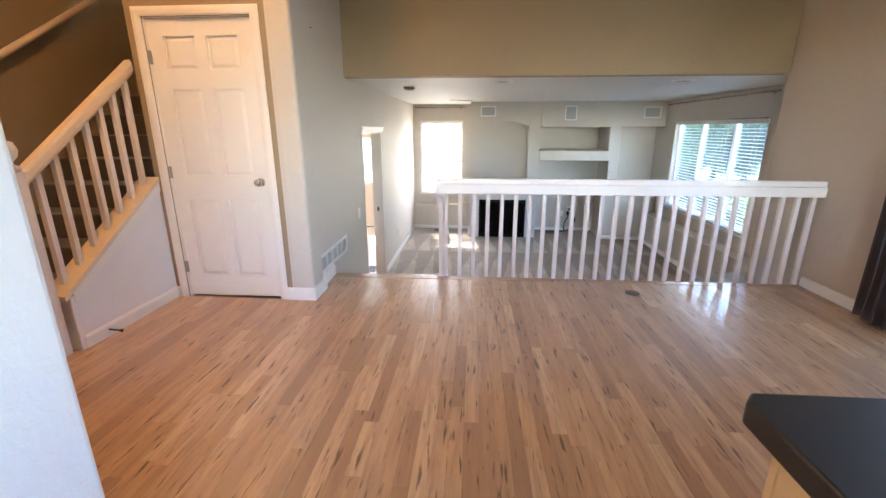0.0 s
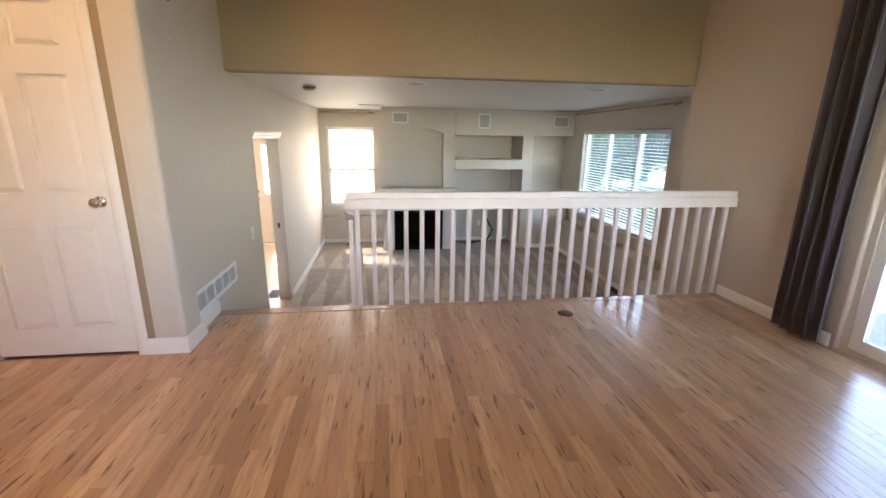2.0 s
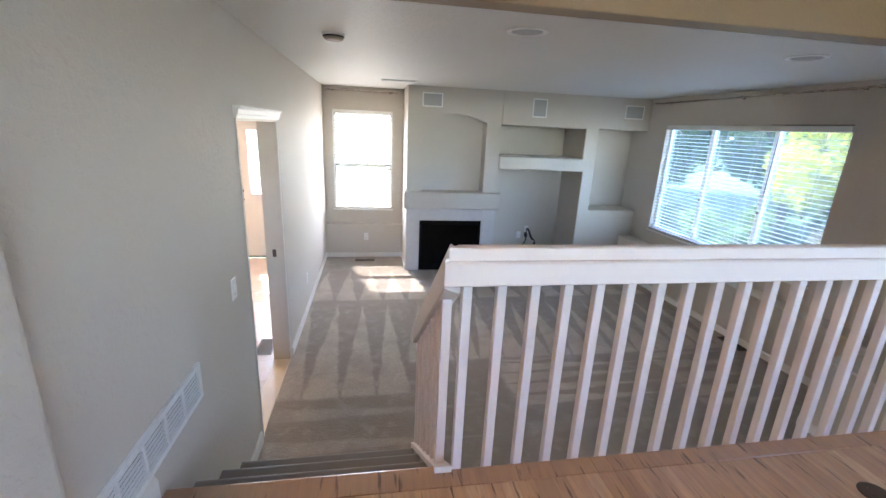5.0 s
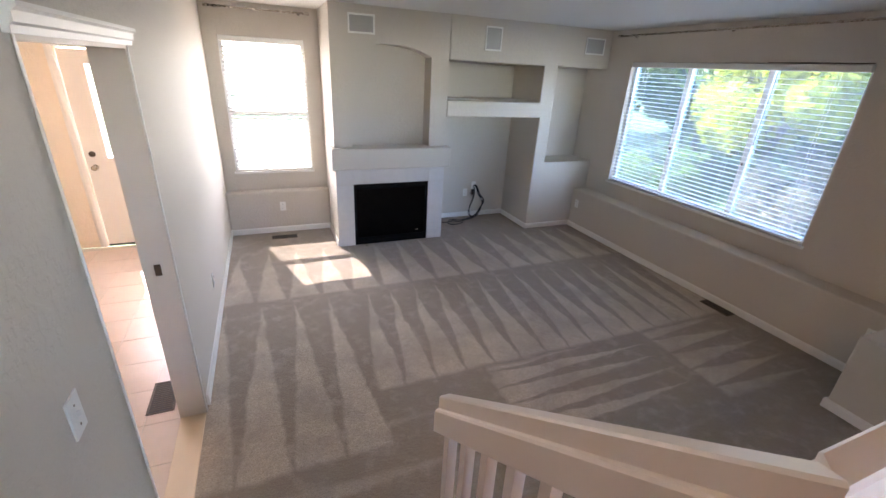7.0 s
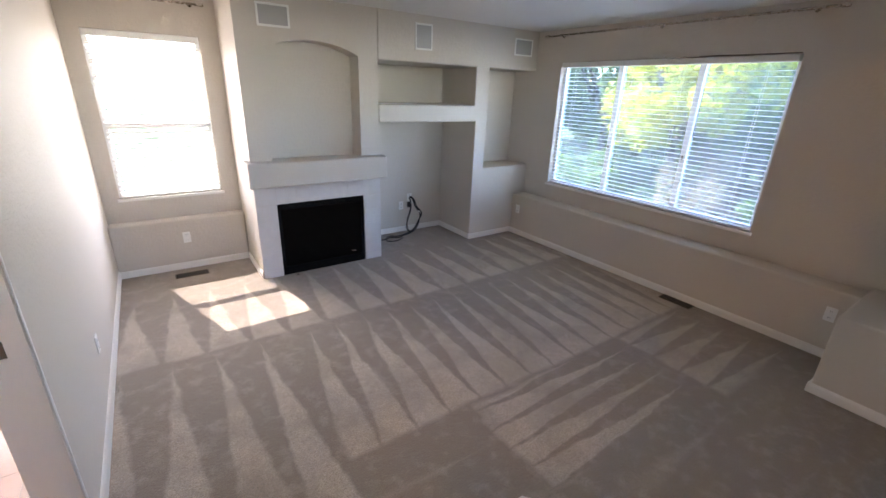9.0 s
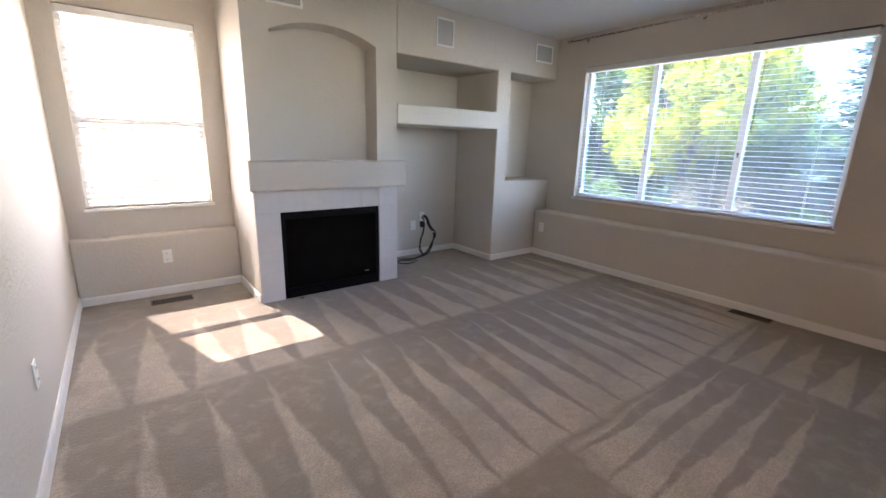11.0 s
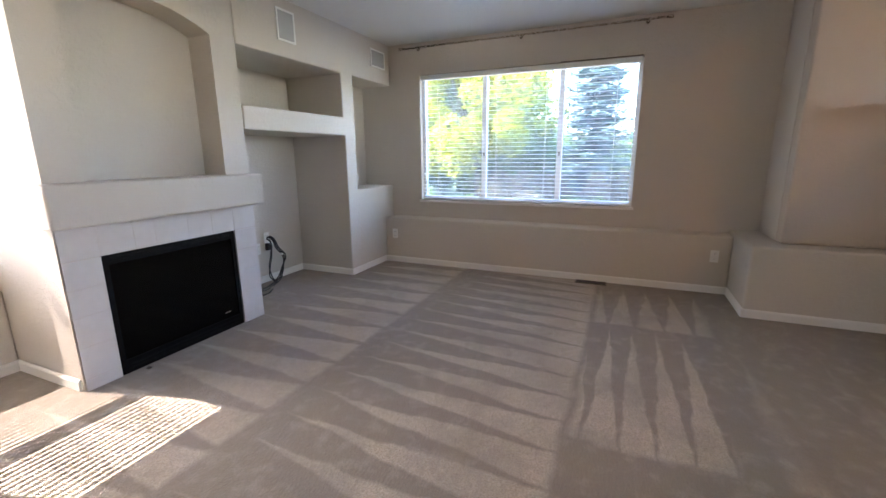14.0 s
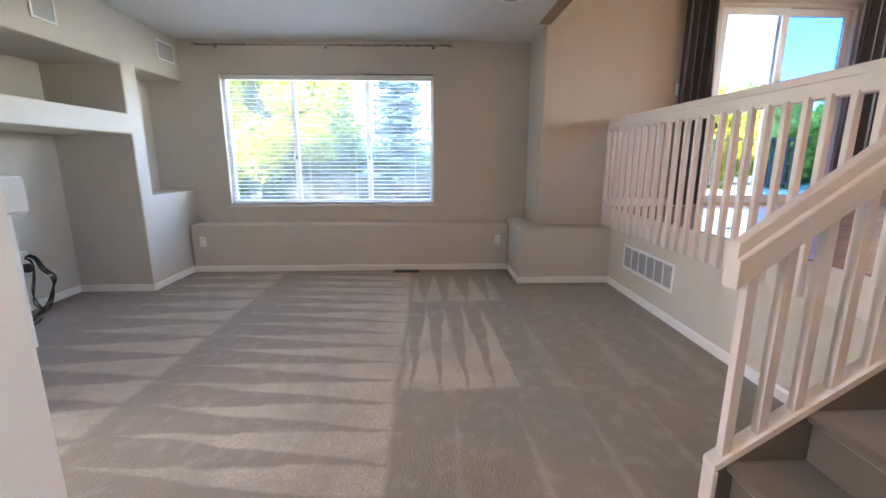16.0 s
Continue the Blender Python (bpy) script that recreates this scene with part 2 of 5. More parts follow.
M_WALL = wall_paint("greige_wall_paint", (0.585, 0.53, 0.465), 0.55)
# upper walls: their low light is put into a darker, browner paint
M_UPPER = wall_paint("shaded_wall_paint", (0.31, 0.228, 0.14), 0.4)
M_SIDE = wall_paint("beige_wall_paint", (0.5, 0.425, 0.35), 0.4)
# detector cap: its dim look on the ceiling is put into this brown
M_DETECTOR = plain("shaded_plastic", (0.3, 0.24, 0.19), 0.5)
M_WHITE_WALL = wall_paint("off_white_wall_paint", (0.76, 0.75, 0.76), 0.2)
M_PEACH = wall_paint("peach_wall_paint", (0.78, 0.68, 0.56))
M_CEIL = wall_paint("ceiling_paint", (0.70, 0.68, 0.64), 0.7)
M_TRIM = paint("white_trim_paint", (0.80, 0.775, 0.74), 0.36, 30.0, 0.12, 0.001, 0.03)
M_RAIL = paint("white_railing_paint", (0.71, 0.64, 0.6), 0.36, 24.0, 0.15, 0.001, 0.04)
M_DOOR = paint("white_door_paint", (0.80, 0.76, 0.71), 0.38, 18.0, 0.1, 0.001, 0.03)
M_OAK = paint("pale_oak_cap", (0.72, 0.58, 0.42), 0.4, 20.0, 0.2, 0.001, 0.08)
M_CABINET = paint("maple_cabinet_veneer", (0.62, 0.40, 0.19), 0.4, 12.0, 0.15, 0.001, 0.10)
M_PLATE = plain("white_plastic", (0.80, 0.79, 0.76), 0.35)
M_VENT = plain("white_enamelled_metal", (0.78, 0.77, 0.75), 0.35, 0.0)
M_SHADE = plain("dark_infill", (0.02, 0.02, 0.02), 0.8)
M_STEEL = plain("satin_nickel", (0.52, 0.47, 0.41), 0.27, 1.0)
M_BRONZE = plain("brown_metal", (0.10, 0.075, 0.055), 0.4, 0.7)
M_HINGE = plain("hinge_steel", (0.35, 0.33, 0.31), 0.35, 0.9)
M_BLACK = plain("black_metal", (0.0025, 0.0025, 0.003), 0.6)
M_FIREGLASS = plain("smoked_glass", (0.002, 0.002, 0.002), 0.08)
for dark in (M_BLACK, M_FIREGLASS):
    dark.node_tree.nodes["Principled BSDF"].inputs["Specular IOR Level"].default_value = 0.12
M_CORD = plain("black_rubber", (0.012, 0.012, 0.014), 0.5)
M_TILE = plain("pale_stone_tile", (0.60, 0.565, 0.545), 0.4, 0.0, 0.07, 14.0)
M_SPEAKER = plain("speaker_cloth", (0.42, 0.41, 0.40), 0.85, 0.0, 0.15, 300.0)
M_COUNTER = plain("dark_laminate", (0.012, 0.011, 0.011), 0.42, 0.0, 0.5, 120.0)
M_VINYL = plain("white_vinyl_frame", (0.80, 0.80, 0.80), 0.35)
M_TANFRAME = paint("almond_door_frame", (0.62, 0.55, 0.48), 0.4, 20.0, 0.1)
M_GROUT = plain("pale_grout", (0.56, 0.5, 0.45), 0.8)
M_SLAT = slat_paint("white_blind_slat", (0.82, 0.81, 0.78))
M_GLASS = glass_paint("window_glass", (0.93, 0.95, 0.95))
# pane tints hold down the outdoor brightness; daylight passes unshadowed
M_DOOR_GLASS = glass_paint("dimmed_door_glass", (0.5, 0.54, 0.58))
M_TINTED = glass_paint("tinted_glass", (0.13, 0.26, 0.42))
# garden panes: tint dims the outdoors, last value adds painted haze
M_GARDEN_GLASS = glass_paint("hazy_garden_glass", (0.54, 0.63, 0.71), 0.03)
M_FAR_GLASS = glass_paint("dimmed_far_glass", (0.52, 0.54, 0.57))
M_CURTAIN = fabric_paint("plum_grey_curtain", (0.036, 0.028, 0.034))
M_WOOD = wood_floor("hardwood_strips", False)
M_WOOD_REST = wood_floor("hardwood_strips_rest", True)
M_GAP = plain("floor_gap", (0.27, 0.165, 0.10), 0.7)
M_CARPET = carpet_paint("taupe_carpet")
# the room's taupe carpet, darkened so the steps carry their shading
M_STAIRCARPET = fabric_paint("shaded_stair_carpet", (0.12, 0.095, 0.076))
# brown carpet deepened to hold the darkness of the stairwell
M_DARKCARPET = fabric_paint("shaded_stairwell_carpet", (0.055, 0.04, 0.029))
M_LINO = plain("pale_floor_tile", (0.62, 0.5, 0.42), 0.3, 0.0, 0.1, 7.0)
M_BARK = plain("tree_bark", (0.09, 0.065, 0.045), 0.9, 0.0, 0.4, 12.0)
M_LEAF_YELLOW = leaf_paint("yellow_green_leaves", (0.66, 0.54, 0.04), (0.34, 0.37, 0.06))
M_LEAF_GREEN = leaf_paint("green_leaves", (0.1, 0.165, 0.04), (0.25, 0.31, 0.09))
M_NEEDLE = leaf_paint("spruce_needles", (0.15, 0.23, 0.2), (0.3, 0.39, 0.36))
M_BLOSSOM = leaf_paint("pink_shrub", (0.34, 0.2, 0.17), (0.22, 0.2, 0.1))
M_GROUND = plain("garden_grass", (0.05, 0.075, 0.02), 0.95, 0.0, 0.5, 3.0)
M_DECK = plain("weathered_deck_board", (0.34, 0.33, 0.33), 0.5, 0.0, 0.2, 8.0)
M_DECKRAIL = plain("dark_deck_rail", (0.05, 0.035, 0.03), 0.6)
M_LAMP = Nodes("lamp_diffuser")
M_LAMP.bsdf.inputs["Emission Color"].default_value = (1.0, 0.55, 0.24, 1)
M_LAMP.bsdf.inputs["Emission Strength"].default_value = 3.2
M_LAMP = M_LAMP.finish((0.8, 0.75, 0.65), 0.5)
M_HALL = Nodes("hall_lamp_diffuser")
M_HALL.bsdf.inputs["Emission Color"].default_value = (1.0, 0.83, 0.7, 1)
M_HALL.bsdf.inputs["Emission Strength"].default_value = 3.0
M_HALL = M_HALL.finish((0.8, 0.77, 0.7), 0.5)


# ---- mesh helpers ----
def to_mesh(bm, name, smooth=False):
    bmesh.ops.recalc_face_normals(bm, faces=bm.faces)
    me = bpy.data.meshes.new(name)
    bm.to_mesh(me)
    bm.free()
    if smooth:
        for f in me.polygons:
            f.use_smooth = True
    return me


def thing(name, at, label, category, group="", kind=""):
    """An Empty at the thing's base, which its parts hang under."""
    ob = new(name)
    ob.empty_display_size = 0.05
    ob.location = at
    return tagged(ob, label, category, group, kind)


def origin(ob):
    v = Vector((0, 0, 0))
    while ob is not None:
        v += ob.location
        ob = ob.parent
    return v


def part(name, bm, material, parent, label="", smooth=False):
    """Links a bmesh, given in world coordinates, as one mesh under a thing or a part."""
    bmesh.ops.translate(bm, verts=bm.verts, vec=-origin(parent))
    me = to_mesh(bm, name, smooth)
    me.materials.append(material)
    ob = new(name, me)
    ob.parent = parent
    return tagged(ob, label)


def solo(name, bm, material, label="", category="", group="", kind="", smooth=False):
    """A thing or a piece of the setting that is one mesh."""
    me = to_mesh(bm, name, smooth)
    me.materials.append(material)
    return tagged(new(name, me), label, category, group, kind)


def piece(name, me, parent, at, rot=(0, 0, 0)):
    """A piece that shares its mesh with its like."""
    ob = new(name, me)
    ob.parent = parent
    ob.location = Vector(at) - origin(parent)
    ob.rotation_euler = rot
    return ob


def box(x0, x1, y0, y1, z0, z1, bevel=0.0, segs=1, bm=None):
    own = bmesh.new()
    bmesh.ops.create_cube(own, size=1.0)
    for v in own.verts:
        v.co = Vector((x0 + (v.co.x + 0.5) * (x1 - x0), y0 + (v.co.y + 0.5) * (y1 - y0), z0 + (v.co.z + 0.5) * (z1 - z0)))
    if bevel:
        bmesh.ops.bevel(own, geom=own.edges[:], offset=bevel, segments=segs, affect="EDGES", profile=0.5)
    return merge(bm, own)


def merge(bm, own):
    if bm is None:
        return own
    me = bpy.data.meshes.new("tmp")
    own.to_mesh(me)
    own.free()
    bm.from_mesh(me)
    bpy.data.meshes.remove(me)
    return bm


def rod(a, b, r, segs=12, r2=None, bm=None):
    a, b = Vector(a), Vector(b)
    own = bmesh.new()
    bmesh.ops.create_cone(own, cap_ends=True, segments=segs, radius1=r, radius2=r if r2 is None else r2, depth=(b - a).length)
    own.transform(Matrix.Translation((a + b) / 2) @ (b - a).to_track_quat("Z", "Y").to_matrix().to_4x4())
    return merge(bm, own)


def ball(c, r, sx=1, sy=1, sz=1, bm=None, u=14, v=9):
    own = bmesh.new()
    bmesh.ops.create_uvsphere(own, u_segments=u, v_segments=v, radius=r)
    own.transform(Matrix.Translation(c) @ Matrix.Diagonal((sx, sy, sz, 1)))
    return merge(bm, own)


def lathe(profile, c, segs=20, axis="z", bm=None):
    """A turned shape: profile is (radius, height) pairs along the axis through c."""
    own = bmesh.new()
    rings = []
    for r, h in profile:
        ring = []
        for i in range(segs):
            a = 2 * math.pi * i / segs
            u, v = max(r, 0.0004) * math.cos(a), max(r, 0.0004) * math.sin(a)
            co = {"z": (u, v, h), "x": (h, u, v), "y": (u, h, v)}[axis]
            ring.append(own.verts.new(Vector(c) + Vector(co)))
        rings.append(ring)
    for a, b in zip(rings, rings[1:]):
        for i in range(segs):
            j = (i + 1) % segs
            own.faces.new((a[i], a[j], b[j], b[i]))
    own.faces.new(rings[0])
    own.faces.new(rings[-1])
    return merge(bm, own)


def prism(points, axis, a, b, bm=None):
    """A closed outline, extruded along an axis from a to b. Outline: (y, z) for x, (x, z) for y, (x, y) for z."""
    own = bmesh.new()

    def at(p, k):
        u, v = p
        return {"x": (k, u, v), "y": (u, k, v), "z": (u, v, k)}[axis]
    lo = [own.verts.new(at(p, a)) for p in points]
    hi = [own.verts.new(at(p, b)) for p in points]
    own.faces.new(lo)
    own.faces.new(hi)
    for i in range(len(points)):
        j = (i + 1) % len(points)
        own.faces.new((lo[i], lo[j], hi[j], hi[i]))
    return merge(bm, own)


def panel(axis, a, b, u0, u1, z0, z1, holes=(), arch=None, bm=None):
    """A wall from a to b along its axis, u0..u1 wide and z0..z1 high, with holes (u0, u1, z0, z1) cut through.
    arch: (u0, u1, z0, spring, crown), a hole with a segmental head."""
    own = bmesh.new()
    us, zs = {u0, u1}, {z0, z1}
    for h in holes:
        us |= {h[0], h[1]}
        zs |= {h[2], h[3]}
    if arch:
        us |= {arch[0], arch[1]}
        zs |= {arch[2], arch[4]}
    us = sorted(u for u in us if u0 <= u <= u1)
    zs = sorted(z for z in zs if z0 <= z <= z1)

    def vert(u, z):
        return own.verts.new((a, u, z) if axis == "x" else (u, a, z))

    def quad(p):
        own.faces.new([vert(*q) for q in p])
    for ua, ub in zip(us, us[1:]):
        for za, zb in zip(zs, zs[1:]):
            um, zm = (ua + ub) / 2, (za + zb) / 2
            if any(h[0] < um < h[1] and h[2] < zm < h[3] for h in holes):
                continue
            if arch and arch[0] < um < arch[1] and arch[2] < zm < arch[4]:
                continue
            quad([(ua, za), (ub, za), (ub, zb), (ua, zb)])
    if arch:
        count = 20
        mid, half = (arch[0] + arch[1]) / 2, (arch[1] - arch[0]) / 2
        rise = arch[4] - arch[3]
        radius = (half * half + rise * rise) / (2 * rise)

        def head(u):
            return arch[4] - radius + math.sqrt(max(0.0, radius * radius - (u - mid) ** 2))
        for i in range(count):
            ua, ub = arch[0] + 2 * half * i / count, arch[0] + 2 * half * (i + 1) / count
            quad([(ua, head(ua)), (ub, head(ub)), (ub, arch[4] + 1e-5), (ua, arch[4] + 1e-5)])
    bmesh.ops.remove_doubles(own, verts=own.verts, dist=0.0005)
    bmesh.ops.dissolve_limit(own, angle_limit=0.01, verts=own.verts, edges=own.edges)
    got = bmesh.ops.extrude_face_region(own, geom=own.faces[:])
    shift = Vector((b - a, 0, 0)) if axis == "x" else Vector((0, b - a, 0))
    bmesh.ops.translate(own, verts=[v for v in got["geom"] if isinstance(v, bmesh.types.BMVert)], vec=shift)
    bmesh.ops.recalc_face_normals(own, faces=own.faces)
    return merge(bm, own)


def soften(ob, width=0.016, segments=3):
    """Rounded plaster corners."""
    m = ob.modifiers.new("bevel", "BEVEL")
    m.width, m.segments, m.limit_method, m.angle_limit = width, segments, "ANGLE", radians(40)
    m.harden_normals = False
    return ob


def tube(points, r, material, name, parent, label=""):
    """A cable as a real tube."""
    cu = bpy.data.curves.new(name, "CURVE")
    cu.dimensions, cu.bevel_depth, cu.bevel_resolution = "3D", r, 3
    s = cu.splines.new("BEZIER")
    s.bezier_points.add(len(points) - 1)
    base = origin(parent)
    for bp, p in zip(s.bezier_points, points):
        bp.co = Vector(p) - base
        bp.handle_left_type = bp.handle_right_type = "AUTO"
    tmp = bpy.data.objects.new("tmp", cu)
    me = bpy.data.meshes.new_from_object(tmp)
    bpy.data.objects.remove(tmp)
    bpy.data.curves.remove(cu)
    me.name = name
    me.materials.clear()
    me.materials.append(material)
    ob = new(name, me)
    ob.parent = parent
    return tagged(ob, label)


# ---- the setting ----
def setting(name, bm, material, label, category, rounded=0.0):
    ob = solo(name, bm, material, label, category, kind="structure")
    if rounded:
        soften(ob, rounded)
    return ob


D0, D1, DH = 1.25, 2.25, 1.27      # doorway in the left wall of the sunken room
setting("wall_west", panel("x", -0.14, 0.0, -0.635, YB + 0.15, ZC - 0.1, TOP, [(D0, D1, ZC, DH)]), M_WALL,
        "greige textured wall with a cased doorway", "wall", 0.012)
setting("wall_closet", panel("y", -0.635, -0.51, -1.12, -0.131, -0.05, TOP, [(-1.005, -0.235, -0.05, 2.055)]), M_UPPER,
        "wall round the closet door, paint darkened for dim light", "wall")
setting("wall_corner_bead", box(-0.13, 0.044, -0.64, -0.40, 0.0, TOP), M_WALL, "greige rounded corner beside the closet door", "wall", 0.028)
setting("wall_far", panel("y", YB, YB + 0.15, 0.0, XW + 0.15, ZC - 0.1, CEIL + 0.02, [(0.14, 1.04, -0.03, 1.47)]), M_WALL,
        "greige far wall with a window", "wall")
setting("wall_window", panel("x", XW, XW + 0.15, YS - 0.7, YB, ZC - 0.1, CEIL + 0.02, [(1.83, 4.25, -0.03, 1.44)]), M_WALL,
        "greige wall with a wide window", "wall")
setting("wall_side", panel("x", XR, XR + 0.15, YK, 0.71, -0.21, TOP, [(-2.53, -1.04, 0.0, 2.04)]), M_SIDE,
        "tan side wall of the landing with a sliding door", "wall", 0.016)
setting("wall_return", box(XR + 0.15, XW, 0.56, 0.71, -0.21, CEIL + 0.02), M_WALL, "greige return of the side wall", "wall")
setting("wall_drop", box(-0.14, XR, YS, YS + 0.13, CEIL - 0.0, TOP), M_UPPER, "wall above the wide opening, paint darkened for dim light", "wall", 0.01)
setting("wall_landing", box(1.03, XR - 0.1, -0.14, -0.022, ZC - 0.1, -0.022), M_WALL, "greige wall below the landing", "wall")
setting("wall_plinth", box(3.96, XW, -0.1, 0.945, ZC - 0.1, -0.21), M_WALL, "greige low plinth under the side wall", "ledge", 0.018)
setting("ledge_window", box(4.57, XW, 0.945, 4.65, ZC - 0.1, -0.243), M_WALL, "greige low ledge below the wide window", "ledge", 0.018)
setting("ledge_far", box(0.0, 1.21, 5.36, YB, ZC - 0.1, -0.265), M_WALL, "greige low ledge below the far window", "ledge", 0.018)
setting("chimney_breast", panel("y", 4.67, 5.38, 1.21, 2.53, ZC - 0.1, CEIL + 0.01, [(1.40, 2.33, ZC - 0.1, -0.035)], (1.41, 2.32, 0.375, 1.355, 1.46)), M_WALL,
        "greige chimney breast with an arched niche", "chimney breast", 0.014)
setting("built_in", panel("y", 4.66, 5.38, 2.53, XW, ZC - 0.1, CEIL + 0.01, [(2.53, 3.81, 0.91, 1.34), (2.53, 3.835, ZC - 0.1, 0.725), (4.015, XW, 0.145, 1.345)]), M_WALL,
        "greige built-in wall unit with open niches", "built-in shelves", 0.014)
setting("niche_back", box(1.21, 4.0, 5.38, YB, ZC - 0.1, CEIL), M_WALL, "greige back wall of the niches", "wall")
setting("niche_arch_back", box(1.41, 2.32, 4.89, 5.379, 0.376, 1.459), M_WALL, "greige back of the arched niche", "wall")
setting("niche_corner_back", box(4.015, XW, 5.06, 5.378, 0.147, 1.343), M_WALL, "greige back of the corner niche", "wall")
setting("floor_carpet", box(-0.14, XW, -0.1, YB, ZC - 0.12, ZC), M_CARPET, "taupe cut-pile carpet with vacuum marks", "carpet")
setting("ceiling", box(-0.14, XW + 0.15, YS + 0.13, YB + 0.15, CEIL, CEIL + 0.12), M_CEIL, "off-white ceiling of the sunken room", "ceiling")
setting("ceiling_edge", box(XR, XW + 0.15, 0.712, YS + 0.13, CEIL, CEIL + 0.12), M_CEIL, "off-white ceiling by the return", "ceiling")
setting("ceiling_high", box(-2.3, XR + 0.15, YK - 0.1, YS + 0.13, TOP, TOP + 0.12), M_CEIL, "off-white high ceiling over the landing", "ceiling")
# its opening is the assumed kitchen window, never in view
setting("wall_south", panel("y", YK - 0.12, YK, -2.3, XR + 0.15, -0.1, TOP, [(1.1, 3.5, 1.05, 2.45)]), M_UPPER, "wall behind the kitchen, in the darkened paint", "wall")
setting("wall_stairwell", box(-2.24, -2.12, YK, 2.6, -0.1, TOP), M_UPPER, "wall of the stairwell, in the darkened paint", "wall")
setting("wall_stairwell_end", box(-2.12, -0.14, 2.6, 2.7, 1.5, TOP), M_UPPER, "wall at the head of the stairs, in the darkened paint", "wall")
setting("wall_stairwell_side", box(-1.12, -1.0, -0.51, 2.6, 0.9, TOP), M_UPPER, "wall beside the upper stairs, in the darkened paint", "wall")
setting("ceiling_stairwell", box(-2.24, -0.14, YS + 0.13, 2.7, TOP, TOP + 0.12), M_CEIL, "off-white ceiling of the stairwell", "ceiling")
setting("wall_corner", box(0.22, 0.35, YK, -2.866, 0.0, TOP), M_WHITE_WALL, "off-white end of a partition wall", "wall", 0.02)

setting("floor_closet", box(-1.12, -0.14, -0.51, 0.8, -0.14, -0.01), M_GAP, "dark closet floor", "floor")

# the landing: subfloor, strips come last
setting("floor_base", box(-2.12, XR, YK, -0.09, -0.14, -0.012), M_GAP, "dark gaps under the hardwood strips", "floor")


def skirting(name, points, z, height=0.085, depth=0.014):
    """A baseboard with a rounded top that follows a line of corners; the room lies to the left of the line."""
    bm = bmesh.new()
    for (ax, ay), (bx, by) in zip(points, points[1:]):
        a, b = Vector((ax, ay, 0)), Vector((bx, by, 0))
        d = (b - a).normalized()
        nrm = Vector((-d.y, d.x, 0)) * depth
        outline = [(0, 0), (1, 0), (1, height * 0.78), (0.72, height * 0.9), (0.35, height), (0, height)]
        lo = [bm.verts.new(a + nrm * u + Vector((0, 0, z + v))) for u, v in outline]
        hi = [bm.verts.new(b + nrm * u + Vector((0, 0, z + v))) for u, v in outline]
        bm.faces.new(lo)
        bm.faces.new(hi)
        for i in range(len(outline)):
            j = (i + 1) % len(outline)
            bm.faces.new((lo[i], lo[j], hi[j], hi[i]))
    for ex, ey in points[1:-1]:
        d = depth * 1.08
        box(ex - d, ex + d, ey - d, ey + d, z, z + height * 0.97, 0.002, bm=bm)
    return solo(name, bm, M_TRIM, "white painted baseboard", "baseboard", kind="structure")


skirting("baseboard_west", [(0, 5.36), (0, D1 + 0.06)], ZC)
skirting("baseboard_west_front", [(0, D0 - 0.06), (0, 0.83)], ZC)
skirting("baseboard_ledge_far", [(1.21, 5.36), (0, 5.36)], ZC, 0.07)
skirting("baseboard_chimney", [(1.21, 4.70), (1.21, 5.36)], ZC, 0.07)
skirting("baseboard_alcove", [(3.835, 5.38), (2.53, 5.38)], ZC, 0.07)
skirting("baseboard_column", [(4.57, 4.66), (3.835, 4.66), (3.835, 5.38)], ZC, 0.07)
skirting("baseboard_ledge_window", [(4.57, 0.945), (4.57, 4.65)], ZC, 0.07)
skirting("baseboard_plinth", [(3.96, -0.02), (3.96, 0.945), (4.57, 0.945)], ZC, 0.07)
skirting("baseboard_landing", [(1.025, -0.022), (3.96, -0.022)], ZC, 0.07)
skirting("baseboard_return", [(0.0, -0.02), (0.0, -0.402)], 0.0, 0.1, 0.016)
skirting("baseboard_corner", [(0.0, -0.40), (0.044, -0.40), (0.044, -0.64), (-0.168, -0.64)], 0.0, 0.1, 0.016)
skirting("baseboard_side", [(XR, -1.0), (XR, -0.02)], 0.0, 0.085)
skirting("baseboard_stair_wall", [(-1.075, -0.64), (-1.10, -0.64), (-1.10, -1.50)], 0.0, 0.085)


# ---- closet door ----
def casing(name, u0, u1, z0, z1, face, out, axis, material, parent, width=0.06, depth=0.018, label=""):
    """A moulded door surround: two legs and a head; out is the side towards the room, +1 or -1."""
    steps = [(0.0, 0.55), (0.18, 0.85), (0.55, 1.0), (0.82, 0.8), (1.0, 0.6)]

    def bar(p0, p1, side):
        own = bmesh.new()
        rows = []
        for at in (p0, p1):
            row = []
            for s, h in [(0.0, 0.0)] + steps + [(1.0, 0.0)]:
                u = at[0] + side[0] * s * width
                z = at[1] + side[1] * s * width
                if side[0] and at is p1:
                    z += s * width
                if side[1] and at is p0:
                    u -= s * width
                if side[1] and at is p1:
                    u += s * width
                k = face + out * h * depth
                row.append(own.verts.new((k, u, z) if axis == "x" else (u, k, z)))
            rows.append(row)
        m = len(rows[0])
        own.faces.new(rows[0])
        own.faces.new(rows[1])
        for i in range(m):
            j = (i + 1) % m
            own.faces.new((rows[0][i], rows[0][j], rows[1][j], rows[1][i]))
        return own
    part(name, bar((u0, z0), (u0, z1), (-1, 0)), material, parent, label)
    part(name, bar((u1, z0), (u1, z1), (1, 0)), material, parent)
    part(name, bar((u0, z1), (u1, z1), (0, 1)), material, parent)


